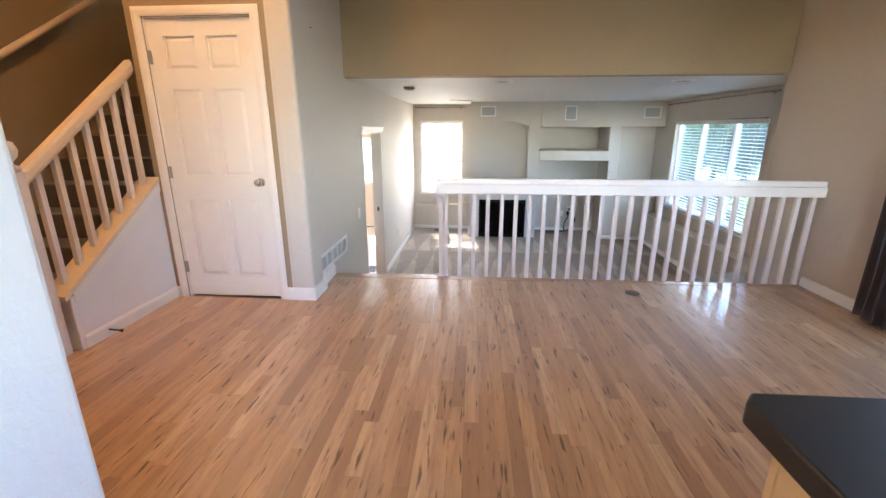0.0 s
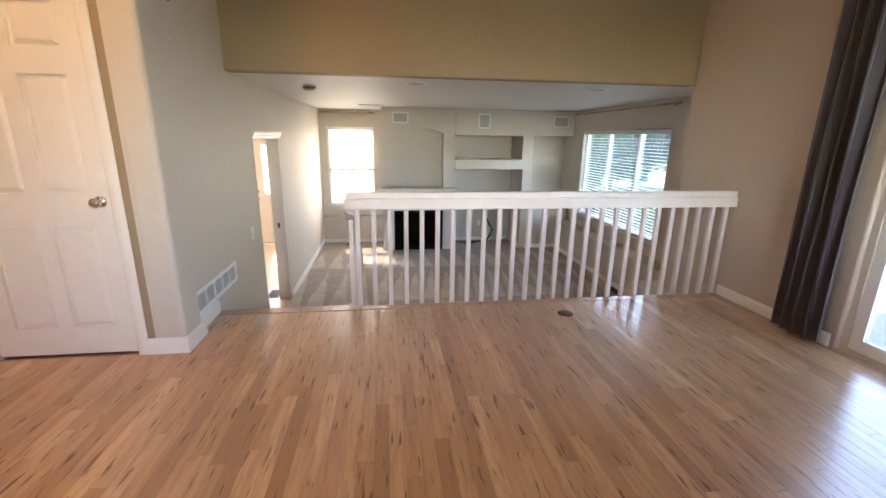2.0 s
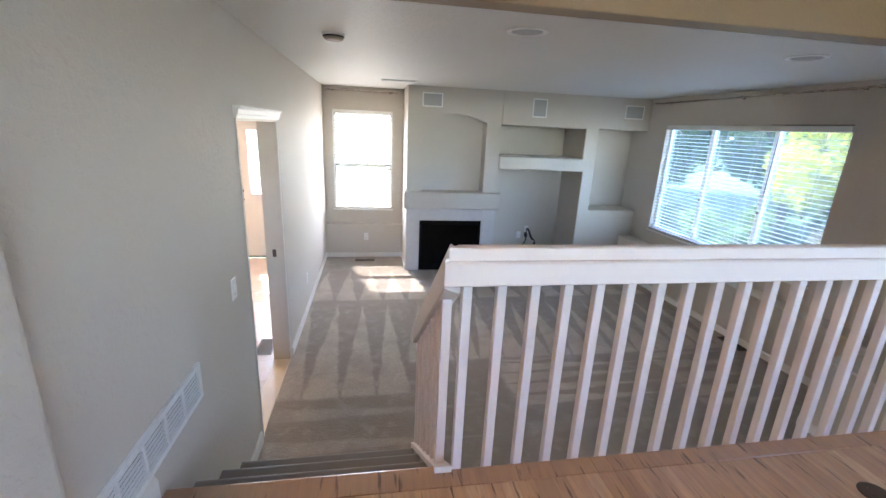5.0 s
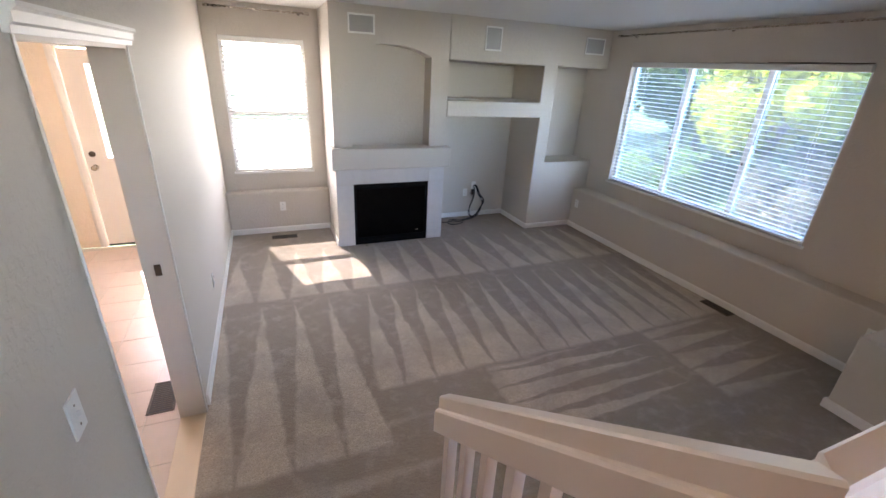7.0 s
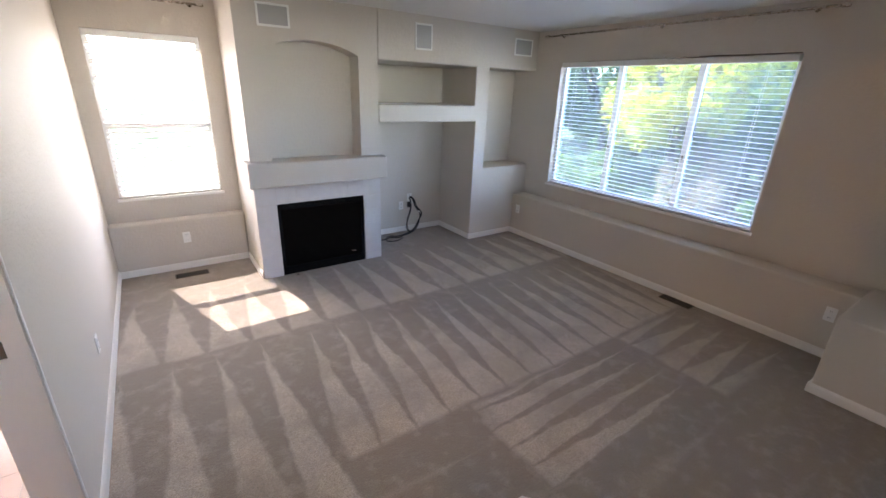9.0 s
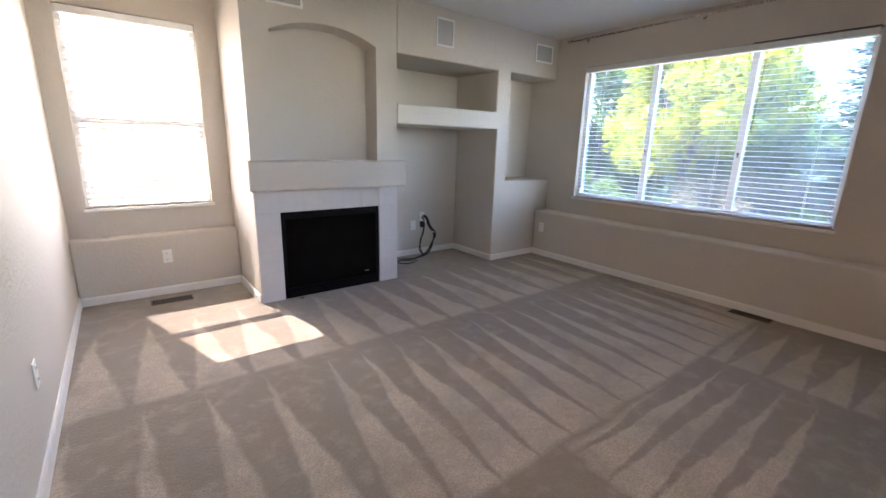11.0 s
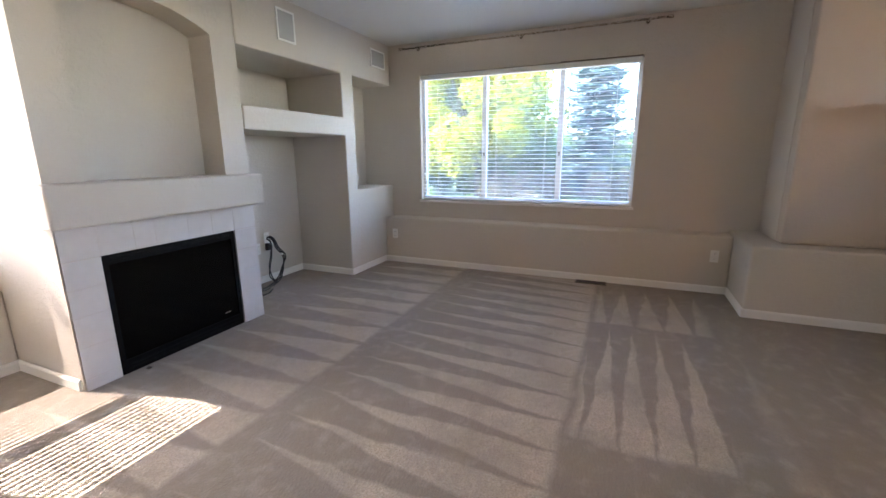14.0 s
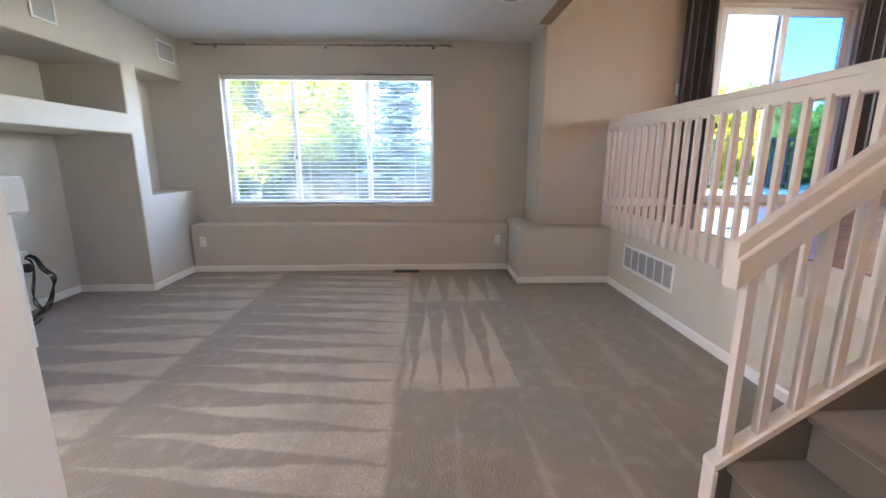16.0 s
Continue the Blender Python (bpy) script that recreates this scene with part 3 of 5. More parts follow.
def six_panel(parent, x0, x1, y, z0, z1, thick=0.035):
    """A moulded six-panel slab whose face is at y."""
    w, h = x1 - x0, z1 - z0
    cols = [(x0 + 0.145 * w, x0 + 0.445 * w), (x0 + 0.555 * w, x0 + 0.855 * w)]
    rows = [(z0 + 0.085 * h, z0 + 0.385 * h), (z0 + 0.475 * h, z0 + 0.775 * h), (z0 + 0.84 * h, z0 + 0.945 * h)]
    holes = [(a, b, c, d) for a, b in cols for c, d in rows]
    slab = part("slab", panel("y", y, y + thick, x0, x1, z0, z1, holes), M_DOOR, parent)
    soften(slab, 0.003, 2)
    for a, b, c, d in holes:
        bm = box(a, b, y + 0.021, y + thick - 0.004, c, d)
        own = bmesh.new()
        lo = [own.verts.new(p) for p in ((a + 0.009, y + 0.021, c + 0.009), (b - 0.009, y + 0.021, c + 0.009), (b - 0.009, y + 0.021, d - 0.009), (a + 0.009, y + 0.021, d - 0.009))]
        k = 0.03
        hi = [own.verts.new(p) for p in ((a + k, y + 0.006, c + k), (b - k, y + 0.006, c + k), (b - k, y + 0.006, d - k), (a + k, y + 0.006, d - k))]
        own.faces.new(hi)
        for i in range(4):
            j = (i + 1) % 4
            own.faces.new((lo[i], lo[j], hi[j], hi[i]))
        part("raised_panel", merge(bm, own), M_DOOR, parent)


closet = thing("door_1", (-0.62, -0.61, 0.0), "white six-panel closet door, closed, in a moulded casing", "door", kind="structure")
six_panel(closet, -1.0, -0.24, -0.615, 0.008, 2.048)
casing("casing", -1.008, -0.232, 0.0, 2.058, -0.637, -1, "y", M_DOOR, closet)
part("jamb", panel("y", -0.63, -0.53, -1.005, -0.235, -0.01, 2.055, [(-1.0, -0.24, -0.02, 2.05)]), M_DOOR, closet)
for hz in (0.25, 1.0, 1.8):
    part("hinge", rod((-1.002, -0.628, hz - 0.045), (-1.002, -0.628, hz + 0.045), 0.007, 10, bm=box(-1.012, -0.985, -0.627, -0.617, hz - 0.045, hz + 0.045, 0.002)), M_HINGE, closet, "steel hinge")
knob = part("knob", lathe([(0.03, 0.0), (0.032, -0.006), (0.024, -0.011), (0.011, -0.014), (0.010, -0.032), (0.02, -0.04), (0.028, -0.052), (0.027, -0.064), (0.017, -0.071), (0.0, -0.073)],
                          (-0.298, -0.615, 0.93), 20, "y"), M_STEEL, closet, "brushed nickel door knob", True)
part("latch_plate", box(-0.2395, -0.2345, -0.613, -0.59, 0.9, 0.96, 0.001), M_STEEL, closet)


# ---- upper stairs beside the closet ----
def knee_z(y):
    return 0.335 + (y + 1.557) * 0.65


kw = [(-1.50, 0.0), (-0.64, 0.0), (-0.64, knee_z(-0.64)), (-1.50, knee_z(-1.50))]
setting("wall_knee", prism(kw, "x", -1.22, -1.10), M_WHITE_WALL, "off-white sloping knee wall beside the stairs", "wall")
stairs_up = thing("staircase", (-1.67, -1.6, 0.0), "brown carpeted stairs climbing behind the closet wall", "stairs")
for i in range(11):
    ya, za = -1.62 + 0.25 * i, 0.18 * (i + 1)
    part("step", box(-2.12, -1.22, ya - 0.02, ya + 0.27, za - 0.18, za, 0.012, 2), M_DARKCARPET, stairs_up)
guard = thing("stair_railing", (-1.16, -1.5, knee_z(-1.5)), "white sloping stair railing with square balusters on a pale cap", "railing")
cap = [(-1.56, knee_z(-1.56)), (-0.64, knee_z(-0.64)), (-0.64, knee_z(-0.64) + 0.035), (-1.56, knee_z(-1.56) + 0.035)]
part("cap", prism(cap, "x", -1.235, -1.085), M_OAK, guard, "pale wooden cap")
part("trim_board", prism([(-1.50, knee_z(-1.50) - 0.07), (-0.64, knee_z(-0.64) - 0.07), (-0.64, knee_z(-0.64) - 0.002), (-1.50, knee_z(-1.50) - 0.002)], "x", -1.099, -1.09), M_TRIM, guard)
part("end_board", box(-1.23, -1.088, -1.53, -1.501, 0.0, knee_z(-1.53), 0.003), M_TRIM, guard)


def up_rail(y):
    return 1.09 + (y + 1.577) * 0.742


hand = [(-0.012, -0.1), (0.012, -0.1), (0.03, -0.07), (0.03, -0.025), (0.02, 0.0), (-0.02, 0.0), (-0.03, -0.025), (-0.03, -0.07)]
bm = bmesh.new()
ra = [bm.verts.new((-1.16 + u, -1.60, up_rail(-1.60) + v)) for u, v in hand]
rb = [bm.verts.new((-1.16 + u, -0.64, up_rail(-0.64) + v)) for u, v in hand]
bm.faces.new(ra)
bm.faces.new(rb)
for i in range(len(hand)):
    j = (i + 1) % len(hand)
    bm.faces.new((ra[i], ra[j], rb[j], rb[i]))
part("handrail", bm, M_OAK, guard, "pale wooden handrail")
for i in range(7):
    y = -1.475 + 0.127 * i
    part("baluster", prism([(y - 0.016, knee_z(y) + 0.03), (y + 0.016, knee_z(y) + 0.03), (y + 0.016, up_rail(y) - 0.09), (y - 0.016, up_rail(y) - 0.09)], "x", -1.176, -1.144), M_RAIL, guard)
post = part("newel", box(-1.205, -1.115, -1.655, -1.565, 0.0, 1.1, 0.006, 2), M_RAIL, guard, "white newel post")
part("finial", lathe([(0.05, 1.1), (0.055, 1.115), (0.03, 1.135), (0.028, 1.15), (0.05, 1.175), (0.058, 1.21), (0.045, 1.25), (0.0, 1.268)], (-1.16, -1.61, 0), 20), M_RAIL, post, "turned ball finial", True)
grab = thing("wall_handrail", (-2.06, -1.2, 1.2), "pale wooden handrail on the stairwell wall", "handrail")
part("rail", rod((-2.06, -2.0, 0.98), (-2.06, 1.6, 3.28), 0.026, 14), M_OAK, grab, smooth=True)
for y in (-1.6, -0.4, 0.9):
    z = 0.98 + (y + 2.0) * 2.3 / 3.6
    part("bracket", rod((-2.12, y, z - 0.05), (-2.06, y, z - 0.015), 0.008, 8), M_STEEL, grab)
hook = thing("door_stop", (-1.088, -1.33, 0.045), "brown spring door stop on the baseboard", "door stop")
part("spring", rod((-1.088, -1.33, 0.045), (-1.01, -1.33, 0.04), 0.006, 10), M_BRONZE, hook)
part("tip", lathe([(0.004, 0.0), (0.01, 0.004), (0.011, 0.016), (0.0, 0.02)], (-1.012, -1.33, 0.04), 10, "x"), M_CORD, hook)


# ---- landing guard rail and the short stair ----
RAIL = [(-0.032, -0.13), (0.032, -0.13), (0.036, -0.125), (0.036, -0.052), (0.031, -0.046), (0.021, -0.044), (0.021, -0.005), (0.016, 0.0),
        (-0.016, 0.0), (-0.021, -0.005), (-0.021, -0.044), (-0.031, -0.046), (-0.036, -0.052), (-0.036, -0.125)]


def profile_bar(a, b, cut_a, cut_b, deep=1.0):
    """The rail's section swept from a to b; cut_*: how far each end leans across the width (a mitre)."""
    a, b = Vector(a), Vector(b)
    d = (b - a)
    flat = Vector((d.x, d.y, 0)).normalized()
    side = Vector((-flat.y, flat.x, 0))
    bm = bmesh.new()
    ends = []
    for p, cut in ((a, cut_a), (b, cut_b)):
        ring = []
        for u, v in RAIL:
            along = u * cut
            q = p + side * u + flat * along + Vector((0, 0, v * deep))
            if abs(d.z) > 1e-6:
                q.z += along * d.z / Vector((d.x, d.y, 0)).length
            ring.append(bm.verts.new(q))
        ends.append(ring)
    bm.faces.new(ends[0])
    bm.faces.new(ends[1])
    for i in range(len(RAIL)):
        j = (i + 1) % len(RAIL)
        bm.faces.new((ends[0][i], ends[0][j], ends[1][j], ends[1][i]))
    return bm


def baluster_mesh(z0, z1, s=0.017):
    bm = box(-s, s, -s, s, z0, z1, 0.0025)
    me = to_mesh(bm, "baluster")
    me.materials.append(M_RAIL)
    return me


YR, XS, YBAL = -0.02, 1.0, 0.012
landing_rail = thing("guard_rail", (XS + 0.025, YR, 0.0), "white painted guard rail with square balusters along the landing edge", "railing")
part("top_rail", profile_bar((XS, YR, 0.905), (XR, YR, 0.905), 1, 0), M_RAIL, landing_rail)
flat_bal = baluster_mesh(-0.2, 0.79)
for i in range(26):
    piece("baluster", flat_bal, landing_rail, (XS + 0.055 + i * 0.1226, YBAL, 0.0))
part("rim_strip", box(XS + 0.035, XR, -0.02, -0.006, -0.2, 0.0, 0.002), M_RAIL, landing_rail)


def stair_top(y):
    return 0.015 - 0.725 * y


def stair_rail(y):
    return 0.905 - 0.756 * (y - YR)


stair_guard = thing("stair_railing", (XS, 0.45, stair_top(0.45)), "white painted sloping railing of the short stair", "railing")
part("top_rail", profile_bar((XS, YR, stair_rail(YR)), (XS, 0.885, stair_rail(0.885)), -1, 0, 1.22), M_RAIL, stair_guard)
for i in range(7):
    y = 0.815 - 0.122 * i
    z0 = stair_top(y) - 0.012
    part("baluster", prism([(y - 0.017, z0 + 0.012), (y + 0.017, z0 - 0.012), (y + 0.017, stair_rail(y + 0.017) - 0.12), (y - 0.017, stair_rail(y - 0.017) - 0.12)], "x", XS - 0.017, XS + 0.017), M_RAIL, stair_guard)
part("stringer_cap", prism([(-0.02, stair_top(-0.02) - 0.03), (0.865, stair_top(0.865) - 0.03), (0.865, stair_top(0.865)), (-0.02, stair_top(-0.02))], "x", XS - 0.033, XS + 0.033), M_RAIL, stair_guard)
part("end_board", box(XS - 0.032, XS + 0.032, 0.845, 0.866, ZC, stair_top(0.866) - 0.03, 0.003), M_RAIL, stair_guard)

flight = thing("staircase", (0.47, 0.4, ZC), "short flight of taupe carpeted steps down to the sunken room", "stairs")
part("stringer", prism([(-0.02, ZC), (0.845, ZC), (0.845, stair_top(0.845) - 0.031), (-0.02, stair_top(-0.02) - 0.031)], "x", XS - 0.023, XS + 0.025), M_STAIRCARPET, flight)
for i in range(3):
    y1, z1 = 0.27 * (i + 1), -0.2 * (i + 1)
    nose = [(-0.02, ZC), (y1 - 0.025, ZC), (y1 - 0.025, z1 - 0.05)]
    for k in range(9):
        a = -math.pi / 2 + math.pi * k / 8
        nose.append((y1 - 0.02 + 0.024 * math.cos(a), z1 - 0.024 + 0.024 * math.sin(a)))
    nose.append((-0.02, z1))
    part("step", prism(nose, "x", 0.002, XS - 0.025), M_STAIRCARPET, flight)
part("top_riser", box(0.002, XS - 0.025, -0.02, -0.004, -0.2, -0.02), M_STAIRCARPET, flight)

# nosing board along the top of the stair
nosing = prism([(-0.085, -0.011), (-0.085, 0.002)] + [(0.012 + 0.0125 * math.sin(math.pi * k / 6), -0.0105 + 0.0125 * math.cos(math.pi * k / 6)) for k in range(7)], "x", 0.016, XS + 0.025)
setting("trim_nosing", nosing, M_WOOD, "hardwood nosing board at the stair head", "trim")
setting("trim_edge", box(XS + 0.025, XR, -0.085, -0.006, -0.011, 0.002, 0.002), M_WOOD, "hardwood edge board under the guard rail", "trim")


# ---- fireplace ----
fire = thing("fireplace", (1.87, 4.67, ZC), "black glass-fronted gas fireplace in a pale stone tile surround", "fireplace")
part("surround", panel("y", 4.664, 4.70, 1.215, 2.525, ZC, 0.15, [(1.405, 2.325, ZC, -0.04)]), M_GROUT, fire, "pale grout bed")
tiles = []
top_xs = [1.212, 1.405, 1.60, 1.73, 1.955, 2.14, 2.325, 2.528]
for a, b in zip(top_xs, top_xs[1:]):
    tiles.append((a, b, -0.038, 0.15))
side_zs = [ZC, -0.73, -0.54, -0.36, -0.2, -0.04]
for a, b in zip(side_zs, side_zs[1:]):
    tiles.append((1.212, 1.405, a, b))
    tiles.append((2.325, 2.528, a, b))
for a, b, c, d in tiles:
    part("tile", box(a + 0.001, b - 0.001, 4.655, 4.67, c + 0.001, d - 0.001, 0.001), M_TILE, fire)
for a, b, c, d in ((1.213, 2.527, -0.037, 0.149), (1.213, 1.404, ZC + 0.002, -0.037), (2.326, 2.527, ZC + 0.002, -0.037)):
    part("grout", box(a, b, 4.6572, 4.6695, c, d), M_GROUT, fire, "pale grout between the tiles")
part("mantel", box(1.165, 2.575, 4.57, 4.8, 0.147, 0.385, 0.016, 3), M_WALL, fire, "greige plaster mantel shelf")
part("firebox", panel("y", 4.662, 4.685, 1.408, 2.322, ZC + 0.002, -0.042, [(1.44, 2.29, ZC + 0.09, -0.1)]), M_BLACK, fire, "black metal face")
part("glass", box(1.44, 2.29, 4.668, 4.674, ZC + 0.09, -0.1), M_FIREGLASS, fire, "dark glass front")
for z in (-0.075, -0.06, ZC + 0.03, ZC + 0.055):
    part("louvre", box(1.45, 2.28, 4.657, 4.664, z - 0.004, z + 0.004, 0.002), M_BLACK, fire)
part("badge", box(2.17, 2.215, 4.6645, 4.668, ZC + 0.135, ZC + 0.14), M_STEEL, fire, "tiny pale badge")
part("hearth_back", box(1.41, 2.32, 4.69, 4.72, ZC, -0.042), M_BLACK, fire)


# ---- windows ----
def window(name, label, axis, glass_at, room, u0, u1, z0, z1, uprights, rails, sill_out, sashes):
    """A vinyl window in its opening. axis: the wall's normal; room: +1 or -1, the way into the room."""
    def bx(k0, k1, a, b, c, d, bev=0.003):
        return box(min(k0, k1), max(k0, k1), a, b, c, d, bev) if axis == "x" else box(a, b, min(k0, k1), max(k0, k1), c, d, bev)
    mid = (u0 + u1) / 2
    at = (glass_at, mid, z0) if axis == "x" else (mid, glass_at, z0)
    w = thing(name, at, label, "window", kind="structure")
    k0, k1 = glass_at - 0.035 * room, glass_at + 0.035 * room
    frame_m = panel(axis, min(k0, k1), max(k0, k1), u0, u1, z0, z1, [(u0 + 0.04, u1 - 0.04, z0 + 0.04, z1 - 0.04)])
    part("window_frame", frame_m, M_VINYL, w)
    for u in uprights:
        part("mullion", bx(k0, k1, u - 0.028, u + 0.028, z0 + 0.04, z1 - 0.04), M_VINYL, w)
    for z in rails:
        part("meeting_rail", bx(k0, k1, u0 + 0.04, u1 - 0.04, z - 0.03, z + 0.03), M_VINYL, w)
    us = [u0 + 0.04] + list(uprights) + [u1 - 0.04]
    zs = [z0 + 0.04] + list(rails) + [z1 - 0.04]
    for a, b in zip(us, us[1:]):
        for c, d in zip(zs, zs[1:]):
            g = part("pane", bx(glass_at - 0.002, glass_at + 0.002, a, b, c, d, 0), M_FAR_GLASS if sashes == 2 else M_GARDEN_GLASS, w, "glass pane")
            g.visible_shadow = False
    wall_face = sill_out
    part("window_sill", bx(glass_at + 0.03 * room, wall_face + 0.03 * room, u0 - 0.02, u1 + 0.02, z0 - 0.028, z0, 0.005), M_TRIM, w)
    return w


win_a = window("window_1", "white sash window with a closed-looking blind, glaring with sun", "y", 5.585, -1, 0.14, 1.04, -0.03, 1.47, [], [0.68], YB, 2)
win_b = window("window_2", "wide white three-part window onto the garden", "x", 4.90, -1, 1.83, 4.25, -0.03, 1.44, [2.60, 3.46], [], XW, 3)
for u in (2.60, 3.46):
    part("sash_lock", box(4.85, 4.866, u - 0.008, u + 0.008, 0.5, 0.54, 0.003), M_BRONZE, win_b)


def slat_mesh(length, width, axis):
    """A slightly cupped slat, thick enough to catch light on its edge."""
    bm = bmesh.new()
    prof = [(-width / 2, 0.0), (-width / 4, 0.0022), (0, 0.003), (width / 4, 0.0022), (width / 2, 0.0), (width / 4, -0.0005), (0, 0.0003), (-width / 4, -0.0005)]
    ends = []
    for s in (-length / 2, length / 2):
        ends.append([bm.verts.new((u, s, v) if axis == "x" else (s, u, v)) for u, v in prof])
    bm.faces.new(ends[0])
    bm.faces.new(ends[1])
    for i in range(len(prof)):
        j = (i + 1) % len(prof)
        bm.faces.new((ends[0][i], ends[0][j], ends[1][j], ends[1][i]))
    me = to_mesh(bm, "slat")
    me.materials.append(M_SLAT)
    return me


def blind(label, axis, k, u0, u1, z0, z1, tilt, cords, width=0.05):
    """A venetian blind hanging at k across the opening."""
    mid = (u0 + u1) / 2
    at = (k, mid, z1) if axis == "x" else (mid, k, z1)
    b = thing("venetian_blind", at, label, "blind")

    def bx(d, a, e, c, f, bev=0.003):
        return box(k - d, k + d, a, e, c, f, bev) if axis == "x" else box(a, e, k - d, k + d, c, f, bev)
    part("valance", bx(0.032, u0, u1, z1 - 0.055, z1, 0.005), M_PLATE, b)
    part("bottom_rail", bx(0.024, u0 + 0.005, u1 - 0.005, z0, z0 + 0.018, 0.003), M_PLATE, b)
    me = slat_mesh(u1 - u0 - 0.012, width, axis)
    pitch = 0.0445
    count = int((z1 - 0.07 - z0 - 0.03) / pitch)
    for i in range(count):
        z = z0 + 0.045 + i * pitch
        rot = (0, tilt, 0) if axis == "x" else (tilt, 0, 0)
        piece("slat", me, b, (k, mid, z) if axis == "x" else (mid, k, z), rot)
    for u in cords:
        for off in (-0.026, 0.026):
            p0 = (k + off, u, z0) if axis == "x" else (u, k + off, z0)
            p1 = (k + off, u, z1 - 0.05) if axis == "x" else (u, k + off, z1 - 0.05)
            part("ladder_cord", rod(p0, p1, 0.0012, 5), M_PLATE, b)
    return b


blind_a = blind("white two-inch blind, tilted, glaring in the sun", "y", 5.525, 0.15, 1.03, -0.025, 1.465, radians(22.5), (0.3, 0.88))
blind_b = blind("white two-inch blind with open slats across the wide window", "x", 4.825, 1.845, 4.235, -0.022, 1.435, radians(-5), (2.05, 2.75, 3.3, 4.02), 0.042)
wand = part("wand", rod((4.785, 2.50, 1.36), (4.785, 2.51, 0.72), 0.004, 8), M_BRONZE, blind_b, "dark tilt wand")
part("hook_strip", box(4.792, 4.80, 1.84, 2.62, 1.44, 1.447), M_BRONZE, blind_b)


def curtain_rod(label, a, b, wall_dir, brackets):
    a, b = Vector(a), Vector(b)
    d = (b - a).normalized()
    t = thing("curtain_rod", (a + b) / 2, label, "curtain rod")
    part("rod", rod(a, b, 0.011, 12), M_STEEL, t, smooth=True)
    for p, s in ((a, -1), (b, 1)):
        part("finial", rod(p, p + d * s * 0.045, 0.016, 12), M_STEEL, t)
    for f in brackets:
        p = a + (b - a) * f
        part("bracket", rod(p, p + Vector(wall_dir) * 0.085, 0.007, 8, bm=rod(p + Vector(wall_dir) * 0.08, p + Vector(wall_dir) * 0.086, 0.02, 10)), M_STEEL, t)
    return t


curtain_rod("satin nickel curtain rod above the wide window", (4.71, 4.42, 1.725), (4.71, 1.66, 1.735), (1, 0, 0), (0.06, 0.5, 0.94))
curtain_rod("satin nickel curtain rod above the far window", (0.1, 5.41, 1.735), (1.06, 5.41, 1.735), (0, 1, 0), (0.06, 0.94))


# ---- sliding door, its curtains and the deck ----
slider = thing("door_2", (XR + 0.08, -1.785, 0.0), "white-framed glass sliding door onto a deck", "sliding door", kind="structure")
part("door_frame", panel("x", XR + 0.03, XR + 0.13, -2.53, -1.04, 0.0, 2.04, [(-2.49, -1.08, 0.03, 2.0)]), M_TANFRAME, slider)
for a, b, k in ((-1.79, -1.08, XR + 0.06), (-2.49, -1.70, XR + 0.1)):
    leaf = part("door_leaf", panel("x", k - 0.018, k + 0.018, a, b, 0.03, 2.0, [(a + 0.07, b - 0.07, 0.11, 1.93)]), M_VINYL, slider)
    g = part("pane", box(k - 0.003, k + 0.003, a + 0.07, b - 0.07, 0.11, 1.93), M_DOOR_GLASS if a > -1.9 else M_TINTED, leaf, "glass pane")
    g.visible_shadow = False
part("handle", box(XR + 0.02, XR + 0.045, -1.755, -1.735, 0.95, 1.15, 0.006, 2), M_BLACK, slider, "dark pull handle")


def curtain(label, y0, y1, x, z0, z1, folds, seed):
    """A hanging curtain, deeply pleated and gathered a little to the floor."""
    rnd = random.Random(seed)
    ph = rnd.random() * 6
    bm = bmesh.new()
    cols, rows = folds * 14, 16
    grid = []
    for r in range(rows + 1):
        f = r / rows
        row = []
        for c in range(cols + 1):
            s = c / cols
            deep = 0.04 * (0.75 + 0.35 * math.sin(3.1 * s + ph))
            a = 2 * math.pi * folds * s + 0.35 * math.sin(4 * f + ph)
            xx = x + deep * math.sin(a) + 0.008 * math.sin(9 * s + 5 * f + ph)
            yy = y0 + (y1 - y0) * (0.5 + (s - 0.5) * (0.95 + 0.05 * f)) + 0.012 * math.sin(2 * a)
            row.append(bm.verts.new((xx, yy, z1 + (z0 - z1) * f)))
        grid.append(row)
    for ra_, rb_ in zip(grid, grid[1:]):
        for c in range(cols):
            bm.faces.new((ra_[c], ra_[c + 1], rb_[c + 1], rb_[c]))
    ob = solo("curtain", bm, M_CURTAIN, label, "curtain", "curtains of the sliding door", smooth=True)
    m = ob.modifiers.new("thick", "SOLIDIFY")
    m.thickness = 0.003
    return ob


curtain("dark plum-grey floor-length curtain, drawn open beside the sliding door", -0.985, -0.64, 4.075, 0.02, 2.36, 4, 3)
curtain("dark plum-grey floor-length curtain, drawn open at the kitchen end", -3.0, -2.42, 4.075, 0.02, 2.36, 5, 5)
curtain_rod("dark curtain rod above the sliding door", (4.075, -0.4, 2.37), (4.075, -3.1, 2.37), (1, 0, 0), (0.03, 0.5, 0.97))


